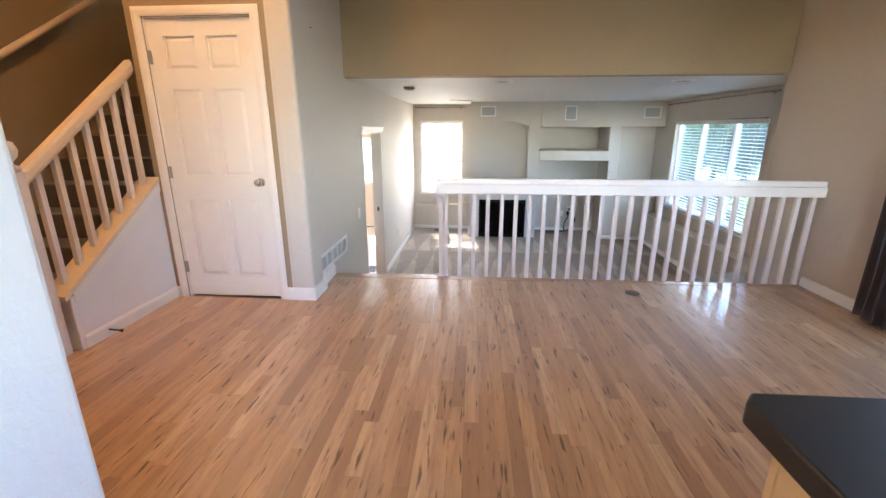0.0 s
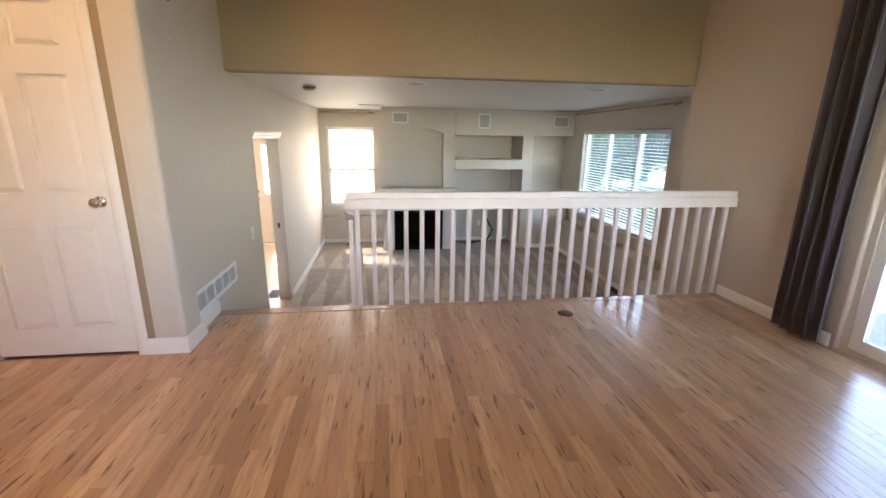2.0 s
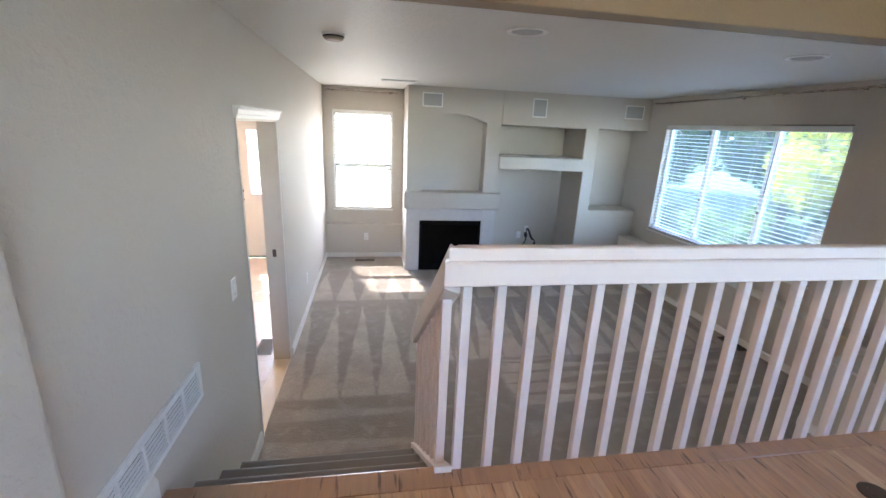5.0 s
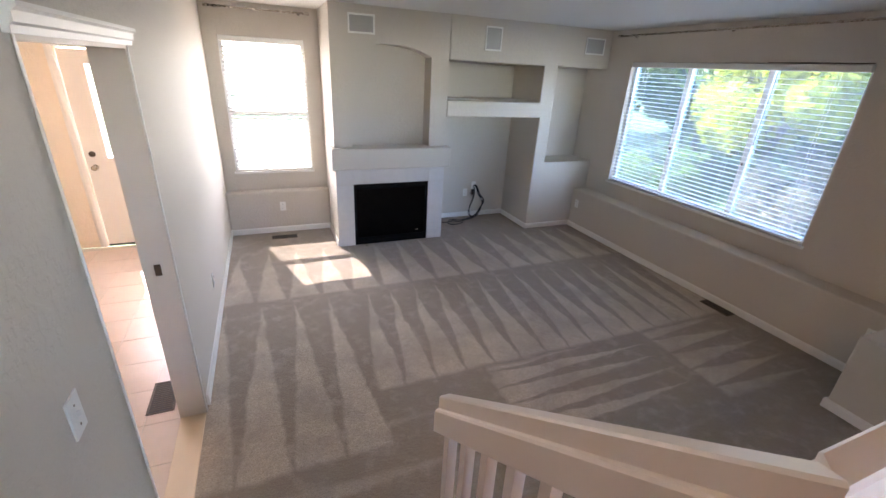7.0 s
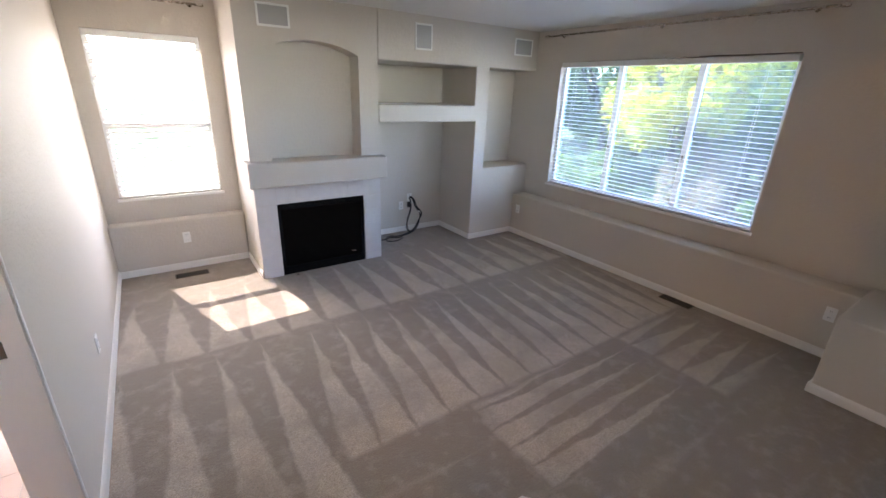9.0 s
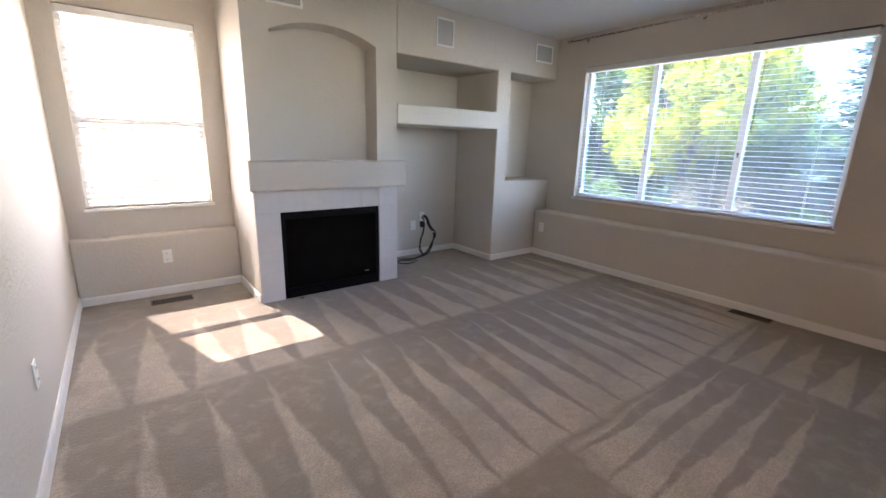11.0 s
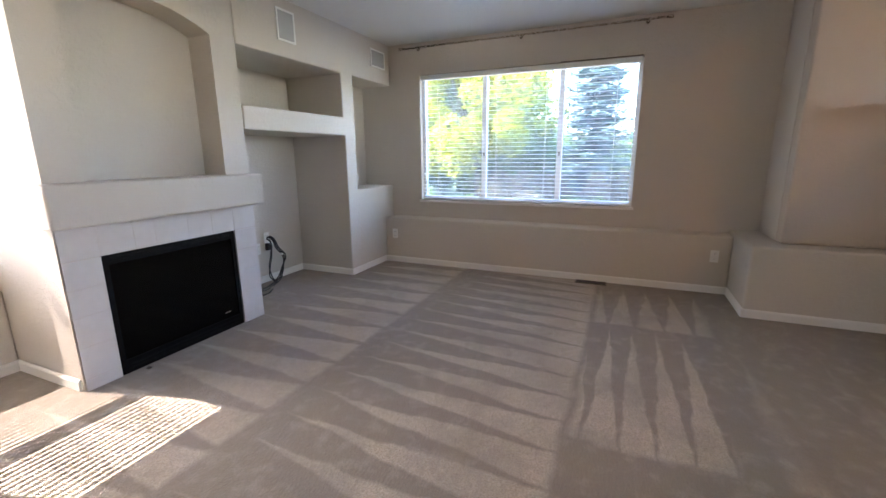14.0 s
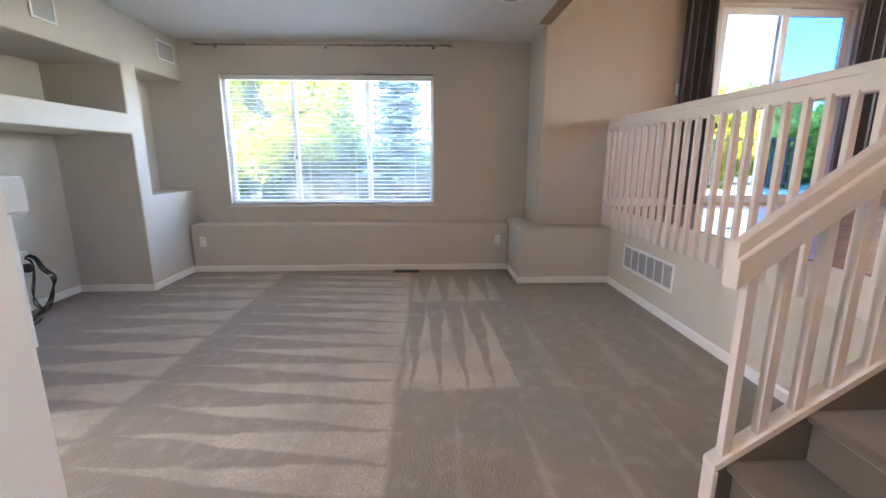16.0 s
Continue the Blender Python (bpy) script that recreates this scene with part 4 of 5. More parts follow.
# ---- peninsula ----
bar = thing("kitchen_peninsula", (2.4, -3.9, 0.0), "maple peninsula cabinet with a dark laminate counter", "kitchen counter")
top = [(1.75, -3.062), (3.4, -3.062), (3.4, -5.2), (1.727, -5.2), (1.727, -3.088)]
slab = part("countertop", prism(top, "z", 0.868, 0.91), M_COUNTER, bar, "dark laminate countertop")
soften(slab, 0.006, 3)
part("cabinet_end", box(1.765, 3.38, -3.132, -3.112, 0.0, 0.868, 0.003), M_CABINET, bar, "maple end panel")
part("cabinet_body", box(1.785, 3.38, -5.2, -3.132, 0.0, 0.867, 0.003), M_CABINET, bar)
part("cabinet_side", box(1.765, 1.785, -5.2, -3.132, 0.0, 0.868, 0.002), M_CABINET, bar)

# ---- warm ceiling lamp over the entry: unseen, added for the closet door's warm light ----
lamp = thing("ceiling_lamp", (-0.55, -2.0, TOP), "unseen flush ceiling lamp with a warm glowing diffuser, added to light the entry", "ceiling lamp")
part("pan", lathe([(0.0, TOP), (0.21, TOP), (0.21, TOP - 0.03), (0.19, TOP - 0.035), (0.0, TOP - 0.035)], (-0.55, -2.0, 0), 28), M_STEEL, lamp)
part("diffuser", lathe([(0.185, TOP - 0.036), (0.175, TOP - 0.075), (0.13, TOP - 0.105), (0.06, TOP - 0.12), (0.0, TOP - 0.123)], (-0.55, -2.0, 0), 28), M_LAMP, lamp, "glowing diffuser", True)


# ---- grilles, vents, outlets ----
def plate(u, z, axis, k, out, parent, w=0.07, h=0.115, d=0.006):
    """A cover plate, bevelled towards the room."""
    a, b = sorted((k, k + out * d))
    bm = box(a, b, u - w / 2, u + w / 2, z - h / 2, z + h / 2, 0.002, 2) if axis == "x" else box(u - w / 2, u + w / 2, a, b, z - h / 2, z + h / 2, 0.002, 2)
    return part("plate", bm, M_PLATE, parent)


def outlet(u, z, axis, k, out, label="white duplex outlet with a cover plate"):
    at = (k, u, z) if axis == "x" else (u, k, z)
    o = thing("wall_outlet", at, label, "outlet", "wall outlets")
    plate(u, z, axis, k, out, o)
    for dz in (-0.026, 0.026):
        a, b = sorted((k + out * 0.004, k + out * 0.0085))
        fac = box(a, b, u - 0.016, u + 0.016, z + dz - 0.018, z + dz + 0.018, 0.003, 2) if axis == "x" else box(u - 0.016, u + 0.016, a, b, z + dz - 0.018, z + dz + 0.018, 0.003, 2)
        sock = part("socket", fac, M_PLATE, o)
        for du in (-0.006, 0.006):
            a2, b2 = sorted((k + out * 0.008, k + out * 0.0092))
            part("slot", box(a2, b2, u + du - 0.0012, u + du + 0.0012, z + dz - 0.004, z + dz + 0.006) if axis == "x" else
                 box(u + du - 0.0012, u + du + 0.0012, a2, b2, z + dz - 0.004, z + dz + 0.006), M_SHADE, sock)
    return o


outlet(0.63, -0.46, "y", 5.36, -1)
outlet(4.52, -0.44, "x", 4.57, -1)
outlet(1.08, -0.44, "x", 4.57, -1)
outlet(3.19, -0.43, "y", 5.38, -1)
outlet(3.32, -0.33, "y", 5.38, -1, "white cable plate above the outlet in the alcove")
outlet(3.35, -0.42, "x", 0.0, 1)


def switch(u, z, k, out):
    s = thing("light_switch", (k, u, z), "white toggle light switch on a cover plate", "light switch", "light switches")
    plate(u, z, "x", k, out, s)
    a, b = sorted((k + out * 0.005, k + out * 0.016))
    part("toggle", box(a, b, u - 0.005, u + 0.005, z - 0.004, z + 0.012, 0.002), M_PLATE, s)
    for dz in (-0.03, 0.03):
        part("screw", lathe([(0.0035, 0.0), (0.0035, out * 0.0016), (0.0, out * 0.0018)], (k + out * 0.006, u, z + dz), 8, "x"), M_STEEL, s)


switch(0.945, 0.395, 0.0, 1)
switch(-0.69, 1.2, XR, -1)


def return_grille(label, axis, k, out, u0, u1, z0, z1, bays):
    at = (k, (u0 + u1) / 2, z0) if axis == "x" else ((u0 + u1) / 2, k, z0)
    g = thing("return_air_grille", at, label, "vent grille", "return air grilles")

    def bx(d0, d1, a, b, c, d, bev=0.0):
        lo, hi = sorted((k + out * d0, k + out * d1))
        return box(lo, hi, a, b, c, d, bev) if axis == "x" else box(a, b, lo, hi, c, d, bev)
    lo, hi = sorted((k + out * 0.001, k + out * 0.012))
    part("frame", panel(axis, lo, hi, u0, u1, z0, z1, [(u0 + 0.022, u1 - 0.022, z0 + 0.022, z1 - 0.022)]), M_VENT, g)
    # near-black sheet on the wall stands in for the duct's shade
    part("backing", bx(0.001, 0.002, u0 + 0.02, u1 - 0.02, z0 + 0.02, z1 - 0.02), M_SHADE, g, "dark sheet for the duct's shade")
    step = (u1 - u0 - 0.044) / bays
    for i in range(1, bays):
        u = u0 + 0.022 + i * step
        part("mullion", bx(0.002, 0.011, u - 0.006, u + 0.006, z0 + 0.022, z1 - 0.022, 0.001), M_VENT, g)
    n = int((z1 - z0 - 0.044) / 0.017)
    own = bmesh.new()
    s0, s1 = u0 + 0.022, u1 - 0.022
    corners = [(0.003, 0.0025), (0.0105, -0.0015), (0.0105, -0.003), (0.003, 0.001)]
    ends = []
    for u in (s0, s1):
        ring = []
        for d, v in corners:
            kk = k + out * d
            ring.append(own.verts.new((kk, u, v) if axis == "x" else (u, kk, v)))
        ends.append(ring)
    own.faces.new(ends[0])
    own.faces.new(ends[1])
    for i in range(4):
        j = (i + 1) % 4
        own.faces.new((ends[0][i], ends[0][j], ends[1][j], ends[1][i]))
    base = origin(g)
    bmesh.ops.translate(own, verts=own.verts, vec=(-base.x, -base.y, 0))
    me = to_mesh(own, "slat")
    me.materials.append(M_VENT)
    for i in range(n):
        z = z0 + 0.03 + i * (z1 - z0 - 0.056) / max(1, n - 1)
        ob = new("slat", me)
        ob.parent = g
        ob.location = (0, 0, z - base.z)
    return g


return_grille("white louvred return-air grille low on the landing wall", "x", 0.0, 1, -0.37, 0.41, 0.112, 0.275, 5)
return_grille("white louvred return-air grille in the wall below the landing", "y", -0.022, 1, 2.775, 3.63, -0.545, -0.31, 6)


def floor_vent(x0, x1, y0, y1, z, label):
    v = thing("floor_vent", ((x0 + x1) / 2, (y0 + y1) / 2, z), label, "floor vent", "floor vents")
    # dark sheet under the bars in place of shaded depth
    bm = box(x0, x1, y0, y1, z, z + 0.002)
    part("slot_sheet", bm, M_SHADE, v, "dark sheet for the shade in the slots")
    rim = bmesh.new()
    for a, b, c, d in ((x0 - 0.012, x1 + 0.012, y0 - 0.012, y0), (x0 - 0.012, x1 + 0.012, y1, y1 + 0.012), (x0 - 0.012, x0, y0, y1), (x1, x1 + 0.012, y0, y1)):
        box(a, b, c, d, z, z + 0.006, 0.0015, bm=rim)
    part("rim", rim, M_BRONZE, v)
    along = (x1 - x0) > (y1 - y0)
    n = int(((x1 - x0) if along else (y1 - y0)) / 0.018)
    for i in range(1, n):
        if along:
            u = x0 + (x1 - x0) * i / n
            bm = box(u - 0.0025, u + 0.0025, y0, y1, z + 0.002, z + 0.005)
        else:
            u = y0 + (y1 - y0) * i / n
            bm = box(x0, x1, u - 0.0025, u + 0.0025, z + 0.002, z + 0.005)
        part("bar", bm, M_BRONZE, v)


floor_vent(0.47, 0.75, 5.11, 5.2, ZC, "brown metal floor vent in the carpet below the far window")
floor_vent(4.45, 4.54, 2.02, 2.30, ZC, "brown metal floor vent in the carpet below the wide window")
floor_vent(-0.33, -0.2, 2.34, 2.62, ZC, "brown metal floor vent in the hallway floor")
cover = thing("floor_outlet", (2.63, -0.31, 0.0), "round dark brass floor outlet cover in the hardwood", "floor outlet")
part("cover", lathe([(0.0, 0.0), (0.058, 0.0), (0.057, 0.004), (0.05, 0.006), (0.0, 0.0065)], (2.63, -0.31, 0.0), 28), M_BRONZE, cover)
part("lid", lathe([(0.0, 0.006), (0.03, 0.006), (0.029, 0.0085), (0.0, 0.009)], (2.63, -0.31, 0.0), 20), M_BRONZE, cover)


# ---- ceiling fittings ----
smoke = thing("smoke_detector", (0.5, 1.64, CEIL), "round brownish-white smoke detector on the ceiling", "smoke detector")
part("base", lathe([(0.0, CEIL), (0.07, CEIL), (0.07, CEIL - 0.012), (0.0, CEIL - 0.012)], (0.5, 1.64, 0), 24), M_PLATE, smoke)
part("cap", lathe([(0.062, CEIL - 0.012), (0.06, CEIL - 0.03), (0.045, CEIL - 0.04), (0.0, CEIL - 0.042)], (0.5, 1.64, 0), 24), M_DETECTOR, smoke)
part("slot_ring", lathe([(0.064, CEIL - 0.013), (0.066, CEIL - 0.016), (0.066, CEIL - 0.02), (0.062, CEIL - 0.022)], (0.5, 1.64, 0), 24), M_SHADE, smoke, "dark vent slots")


def can_light(x, y):
    c = thing("recessed_light", (x, y, CEIL), "white recessed downlight trim, switched off", "recessed light", "ceiling downlights")
    part("trim_ring", lathe([(0.115, CEIL), (0.114, CEIL - 0.006), (0.095, CEIL - 0.009), (0.088, CEIL - 0.004), (0.088, CEIL)], (x, y, 0), 32), M_PLATE, c)
    part("lens", lathe([(0.0, CEIL - 0.001), (0.087, CEIL - 0.001), (0.085, CEIL - 0.003), (0.0, CEIL - 0.005)], (x, y, 0), 24), M_SPEAKER, c, "grey unlit lens")


can_light(1.58, 1.15)
can_light(3.46, 1.2)
cv = thing("ceiling_vent", (1.05, 4.2, CEIL), "narrow white ceiling register", "ceiling vent")
part("frame", box(0.83, 1.27, 4.12, 4.28, CEIL - 0.006, CEIL, 0.002), M_VENT, cv)
# dark sheet painted in for the register's shaded depth
part("slots", box(0.848, 1.252, 4.13, 4.27, CEIL - 0.0085, CEIL - 0.0062), M_SHADE, cv, "dark sheet for the shade in the slots")
for i in range(7):
    y = 4.137 + i * 0.021
    part("slat", box(0.85, 1.25, y, y + 0.008, CEIL - 0.012, CEIL - 0.006, 0.001), M_VENT, cv)


# ---- loudspeakers let into the wall ----
def wall_speaker(x0, x1, z0, z1, y):
    s = thing("wall_speaker", ((x0 + x1) / 2, y, z0), "white-framed in-wall loudspeaker with a grey grille", "speaker", "in-wall loudspeakers")
    fr = part("frame", panel("y", y - 0.012, y - 0.001, x0, x1, z0, z1, [(x0 + 0.018, x1 - 0.018, z0 + 0.018, z1 - 0.018)]), M_PLATE, s)
    soften(fr, 0.003, 2)
    part("grille", box(x0 + 0.018, x1 - 0.018, y - 0.009, y - 0.002, z0 + 0.018, z1 - 0.018, 0.002), M_SPEAKER, s, "grey perforated grille")


wall_speaker(1.40, 1.68, 1.535, 1.72, 4.67)
wall_speaker(2.96, 3.175, 1.465, 1.72, 4.66)
wall_speaker(4.38, 4.68, 1.505, 1.70, 4.66)

# ---- things left in the room ----
cables = thing("cable_bundle", (3.3, 5.3, ZC), "tangle of black cables hanging from a wall plate", "cables")
for k in range(3):
    o = 0.011 * k
    tube([(3.32, 5.375, -0.33), (3.33, 5.33, -0.335 + o), (3.375 + o, 5.31 - o, -0.45), (3.435 + o, 5.29 - o, -0.545), (3.43 - o, 5.28, -0.63 - o), (3.37 - o, 5.26 + o, -0.745), (3.27, 5.22 + 2 * o, -0.785), (3.16, 5.21 - 2 * o, -0.79)],
         0.006, M_CORD, "cable", cables)
for k in range(2):
    o = 0.014 * k
    tube([(3.315, 5.375, -0.34), (3.31, 5.32, -0.37 + o), (3.305 - o, 5.31, -0.50), (3.25 - o, 5.29, -0.62), (3.215 + o, 5.27 - o, -0.72), (3.24, 5.23, -0.785), (3.17, 5.2 + o, -0.79), (3.10, 5.17, -0.79)],
         0.0055, M_CORD, "cable", cables)
tube([(3.37, 5.26, -0.76), (3.2, 5.24, -0.79), (3.05, 5.19, -0.792), (2.92, 5.23, -0.792), (2.80, 5.14, -0.792), (2.72, 5.2, -0.792)], 0.006, M_CORD, "cable", cables)
tube([(3.16, 5.21, -0.79), (3.02, 5.13, -0.79), (2.9, 5.17, -0.79), (2.82, 5.08, -0.79), (2.92, 5.03, -0.79), (3.06, 5.09, -0.79)], 0.006, M_CORD, "cable", cables)
part("plug", box(3.285, 3.335, 5.335, 5.375, -0.46, -0.385, 0.006, 2), M_CORD, cables, "black power adapter")
for x, y, z in ((3.325, 5.32, -0.385), (3.425, 5.29, -0.52)):
    part("tie", lathe([(0.014, -0.007), (0.017, -0.007), (0.017, 0.007), (0.014, 0.007)], (x, y, z), 12), M_PLATE, cables, "pale tie")
sheet = solo("paper_sheet", box(2.62, 3.05, 4.80, 5.02, 0.911, 0.914), M_PLATE, "white sheet lying on the shelf", "sheet")
box_bm = box(1.52, 1.545, 4.60, 4.625, ZC, ZC + 0.008, 0.002)
solo("carpet_scrap", box_bm, M_BRONZE, "small brown scrap on the carpet before the fireplace", "scrap")
nail = thing("nail", (0.0, -0.17, 2.07), "small dark nail in the landing wall", "nail")
part("shank", rod((0.0, -0.17, 2.07), (0.015, -0.17, 2.072), 0.003, 8), M_BRONZE, nail)


# ---- hallway behind the doorway ----
floor_hall = setting("floor_hall", box(-2.0, -0.0, 0.9, 5.34, ZC - 0.12, ZC - 0.0045), M_GROUT, "pale tan tiled hallway floor", "floor")
me = to_mesh(box(-0.1645, 0.1645, -0.1645, 0.1645, -0.006, 0.0, 0.0015), "tile")
me.materials.append(M_LINO)
for i in range(6):
    for j in range(13):
        piece("tile", me, floor_hall, (-0.167 - i * 0.333, 1.08 + j * 0.333, ZC - 0.002))
setting("wall_hall_end", panel("y", 5.34, 5.48, -2.0, -0.14, ZC, CEIL, [(-1.27, -0.42, ZC, 1.26)]), M_PEACH, "peach wall at the end of the hallway", "wall")
setting("wall_hall_side", box(-2.1, -2.0, 0.8, 5.48, ZC, CEIL), M_PEACH, "peach side wall of the hallway", "wall")
setting("wall_hall_front", box(-2.0, -0.14, 0.8, 0.9, ZC, CEIL - 0.3), M_PEACH, "peach front wall of the hallway", "wall")
setting("ceiling_hall", box(-2.1, -0.14, 2.7, 5.48, CEIL, CEIL + 0.1), M_CEIL, "off-white hallway ceiling", "ceiling")
setting("ceiling_hall_low", box(-2.1, -0.14, 0.8, 2.7, 1.49, 1.52), M_CEIL, "off-white low hallway ceiling under the stairs", "ceiling")
setting("wall_hall_inner", panel("x", -0.146, -0.141, 0.9, 5.34, ZC, 1.49, [(D0 - 0.001, D1 + 0.001, ZC, DH + 0.001)]), M_PEACH, "peach inner face of the hallway wall", "wall")
doorway = thing("doorway", (0.0, 1.75, ZC), "white cased opening with a pocket door slid into the wall", "doorway", kind="structure")
for u in (D0 - 0.012, D1 + 0.002):
    part("edge_bead", box(0.0005, 0.006, u, u + 0.01, ZC, DH + 0.002, 0.002), M_TRIM, doorway)
head = [(0.0005, DH + 0.002), (0.016, DH + 0.002), (0.018, DH + 0.02), (0.026, DH + 0.026), (0.028, DH + 0.05), (0.04, DH + 0.058), (0.04, DH + 0.07), (0.0005, DH + 0.07)]
part("head_casing", prism(head, "y", D0 - 0.045, D1 + 0.045), M_TRIM, doorway, "white crowned head casing")
part("jamb", panel("x", -0.14, -0.002, D0 - 0.003, D1 + 0.003, ZC, DH + 0.003, [(D0 + 0.012, D1 - 0.012, ZC, DH - 0.012)]), M_TANFRAME, doorway)
part("strike_plate", box(-0.09, -0.06, D1 - 0.0135, D1 - 0.011, 0.17, 0.235, 0.001), M_BRONZE, doorway, "dark strike plate")
part("threshold", box(-0.14, 0.0, D0 + 0.012, D1 - 0.012, ZC, ZC + 0.008, 0.003), M_OAK, doorway, "pale wooden threshold")
back = thing("door_3", (-0.845, 5.36, ZC), "cream back door with a window pane, closed", "door", kind="structure")
part("slab", panel("y", 5.36, 5.4, -1.26, -0.43, ZC + 0.02, 1.25, [(-1.06, -0.6, 0.2, 1.12)]), M_DOOR, back)
gp = part("pane", box(-1.06, -0.6, 5.378, 5.384, 0.2, 1.12), M_GLASS, back, "glass pane")
gp.visible_shadow = False
part("lite_frame", panel("y", 5.345, 5.36, -1.1, -0.56, 0.16, 1.16, [(-1.06, -0.6, 0.2, 1.12)]), M_TRIM, back)
part("sweep", box(-1.26, -0.43, 5.352, 5.4, ZC, ZC + 0.022), M_SHADE, back, "dark door sweep")
part("knob", lathe([(0.03, 0.0), (0.012, -0.012), (0.012, -0.03), (0.028, -0.045), (0.026, -0.065), (0.0, -0.072)], (-1.19, 5.36, 0.1), 18, "y"), M_STEEL, back, "nickel knob", True)
part("deadbolt", lathe([(0.03, 0.0), (0.03, -0.012), (0.012, -0.016), (0.0, -0.02)], (-1.19, 5.36, 0.24), 18, "y"), M_BRONZE, back, "bronze deadbolt", True)
casing("casing", -1.272, -0.418, ZC, 1.262, 5.339, -1, "y", M_TRIM, back, 0.06, 0.018)

# lamp out of view, added to give the hallway its warm brightness
hall_lamp = thing("ceiling_lamp", (-0.9, 3.6, CEIL), "unseen flush hallway lamp with a warm glowing diffuser, added to brighten the hall", "ceiling lamp")
part("pan", lathe([(0.0, CEIL), (0.16, CEIL), (0.16, CEIL - 0.025), (0.0, CEIL - 0.028)], (-0.9, 3.6, 0), 24), M_STEEL, hall_lamp)
part("diffuser", lathe([(0.145, CEIL - 0.029), (0.135, CEIL - 0.06), (0.09, CEIL - 0.085), (0.0, CEIL - 0.095)], (-0.9, 3.6, 0), 24), M_HALL, hall_lamp, "glowing diffuser", True)

# ---- outdoors ----
bm = bmesh.new()
bmesh.ops.create_grid(bm, x_segments=2, y_segments=2, size=900)
bmesh.ops.translate(bm, verts=bm.verts, vec=(0, 0, -1.35))
solo("ground", bm, M_GROUND, "dry garden ground with grass and mulch", "ground", kind="structure")
deck = thing("deck", (5.9, -1.8, -1.35), "weathered grey timber deck outside the sliding door", "deck")
for i in range(24):
    x = XR + 0.16 + i * 0.145
    part("board", box(x, x + 0.138, -5.2, 0.45, -0.1, -0.07, 0.004), M_DECK, deck)
part("joist_skirt", box(XR + 0.16, 7.64, 0.40, 0.45, -0.3, -0.101), M_DECKRAIL, deck)
for x in (4.6, 7.4):
    for y in (-5.0, 0.2):
        part("post", box(x - 0.06, x + 0.06, y - 0.06, y + 0.06, -1.36, -0.101), M_DECKRAIL, deck)
drail = thing("deck_railing", (7.5, -2.2, -0.07), "dark stained timber deck railing", "railing")
part("top_rail", box(7.44, 7.56, -5.2, 0.45, 0.84, 0.88, 0.004), M_DECKRAIL, drail)
part("bottom_rail", box(7.47, 7.53, -5.2, 0.45, 0.03, 0.08, 0.004), M_DECKRAIL, drail)
me = to_mesh(box(-0.02, 0.02, -0.02, 0.02, 0.07, 0.85, 0.003), "picket")
me.materials.append(M_DECKRAIL)
for i in range(40):
    piece("picket", me, drail, (7.5, -5.1 + i * 0.14, 0.0))
for y in (-5.1, -2.4, 0.38):
    part("post", box(7.45, 7.55, y - 0.05, y + 0.05, -0.07, 0.93, 0.004), M_DECKRAIL, drail)


def leaf_cloud(rnd, clumps, per, size):
    """Many small bent leaves gathered in clumps (centre, radius)."""
    verts, faces = [], []
    for c, r in clumps:
        for _ in range(per):
            d = Vector((rnd.gauss(0, 1), rnd.gauss(0, 1), rnd.gauss(0, 1))).normalized() * r * (0.35 + 0.65 * rnd.random() ** 0.5)
            p = Vector(c) + d
            a = Vector((rnd.gauss(0, 1), rnd.gauss(0, 1), rnd.gauss(0, 0.7))).normalized()
            b = a.cross(Vector((rnd.gauss(0, 1), rnd.gauss(0, 1), rnd.gauss(0, 1)))).normalized()
            s = size * (0.6 + 0.8 * rnd.random())
            k = len(verts)
            verts += [p - a * s, p - b * s * 0.45 + a.cross(b) * s * 0.12, p + a * s, p + b * s * 0.45 + a.cross(b) * s * 0.12]
            faces.append((k, k + 1, k + 2, k + 3))
    return verts, faces


def foliage(name, verts, faces, material, parent, label=""):
    me = bpy.data.meshes.new(name)
    base = origin(parent)
    me.from_pydata([v - base for v in verts], [], faces)
    me.materials.append(material)
    ob = new(name, me)
    ob.parent = parent
    return tagged(ob, label)


def broad_tree(at, height, spread, material, seed, label, per=150, leaf=0.085, clumps=46):
    rnd = random.Random(seed)
    t = thing("tree", at, label, "tree", "garden trees")
    base = Vector(at)
    fork = base + Vector((rnd.uniform(-0.1, 0.1), rnd.uniform(-0.1, 0.1), height * 0.3))
    bm = rod(base, fork, 0.13, 10, 0.09)
    tips = []
    for i in range(9):
        a = i * 2.4 + rnd.random()
        tip = fork + Vector((math.cos(a) * spread * rnd.uniform(0.3, 0.75), math.sin(a) * spread * rnd.uniform(0.3, 0.75), height * rnd.uniform(0.15, 0.6)))
        rod(fork, tip, 0.05, 7, 0.015, bm=bm)
        tips.append(tip)
    part("trunk", bm, M_BARK, t, "brown trunk and limbs")
    groups = []
    for _ in range(clumps):
        a, e = rnd.uniform(0, 6.28), rnd.uniform(-0.85, 1.0)
        rr = spread * math.sqrt(max(0.05, 1 - e * e)) * rnd.uniform(0.45, 1.05)
        c = base + Vector((math.cos(a) * rr, math.sin(a) * rr, height * (0.62 + 0.36 * e)))
        groups.append((c, spread * rnd.uniform(0.16, 0.34)))
    foliage("crown", *leaf_cloud(rnd, groups, per, leaf), material, t)
    return t


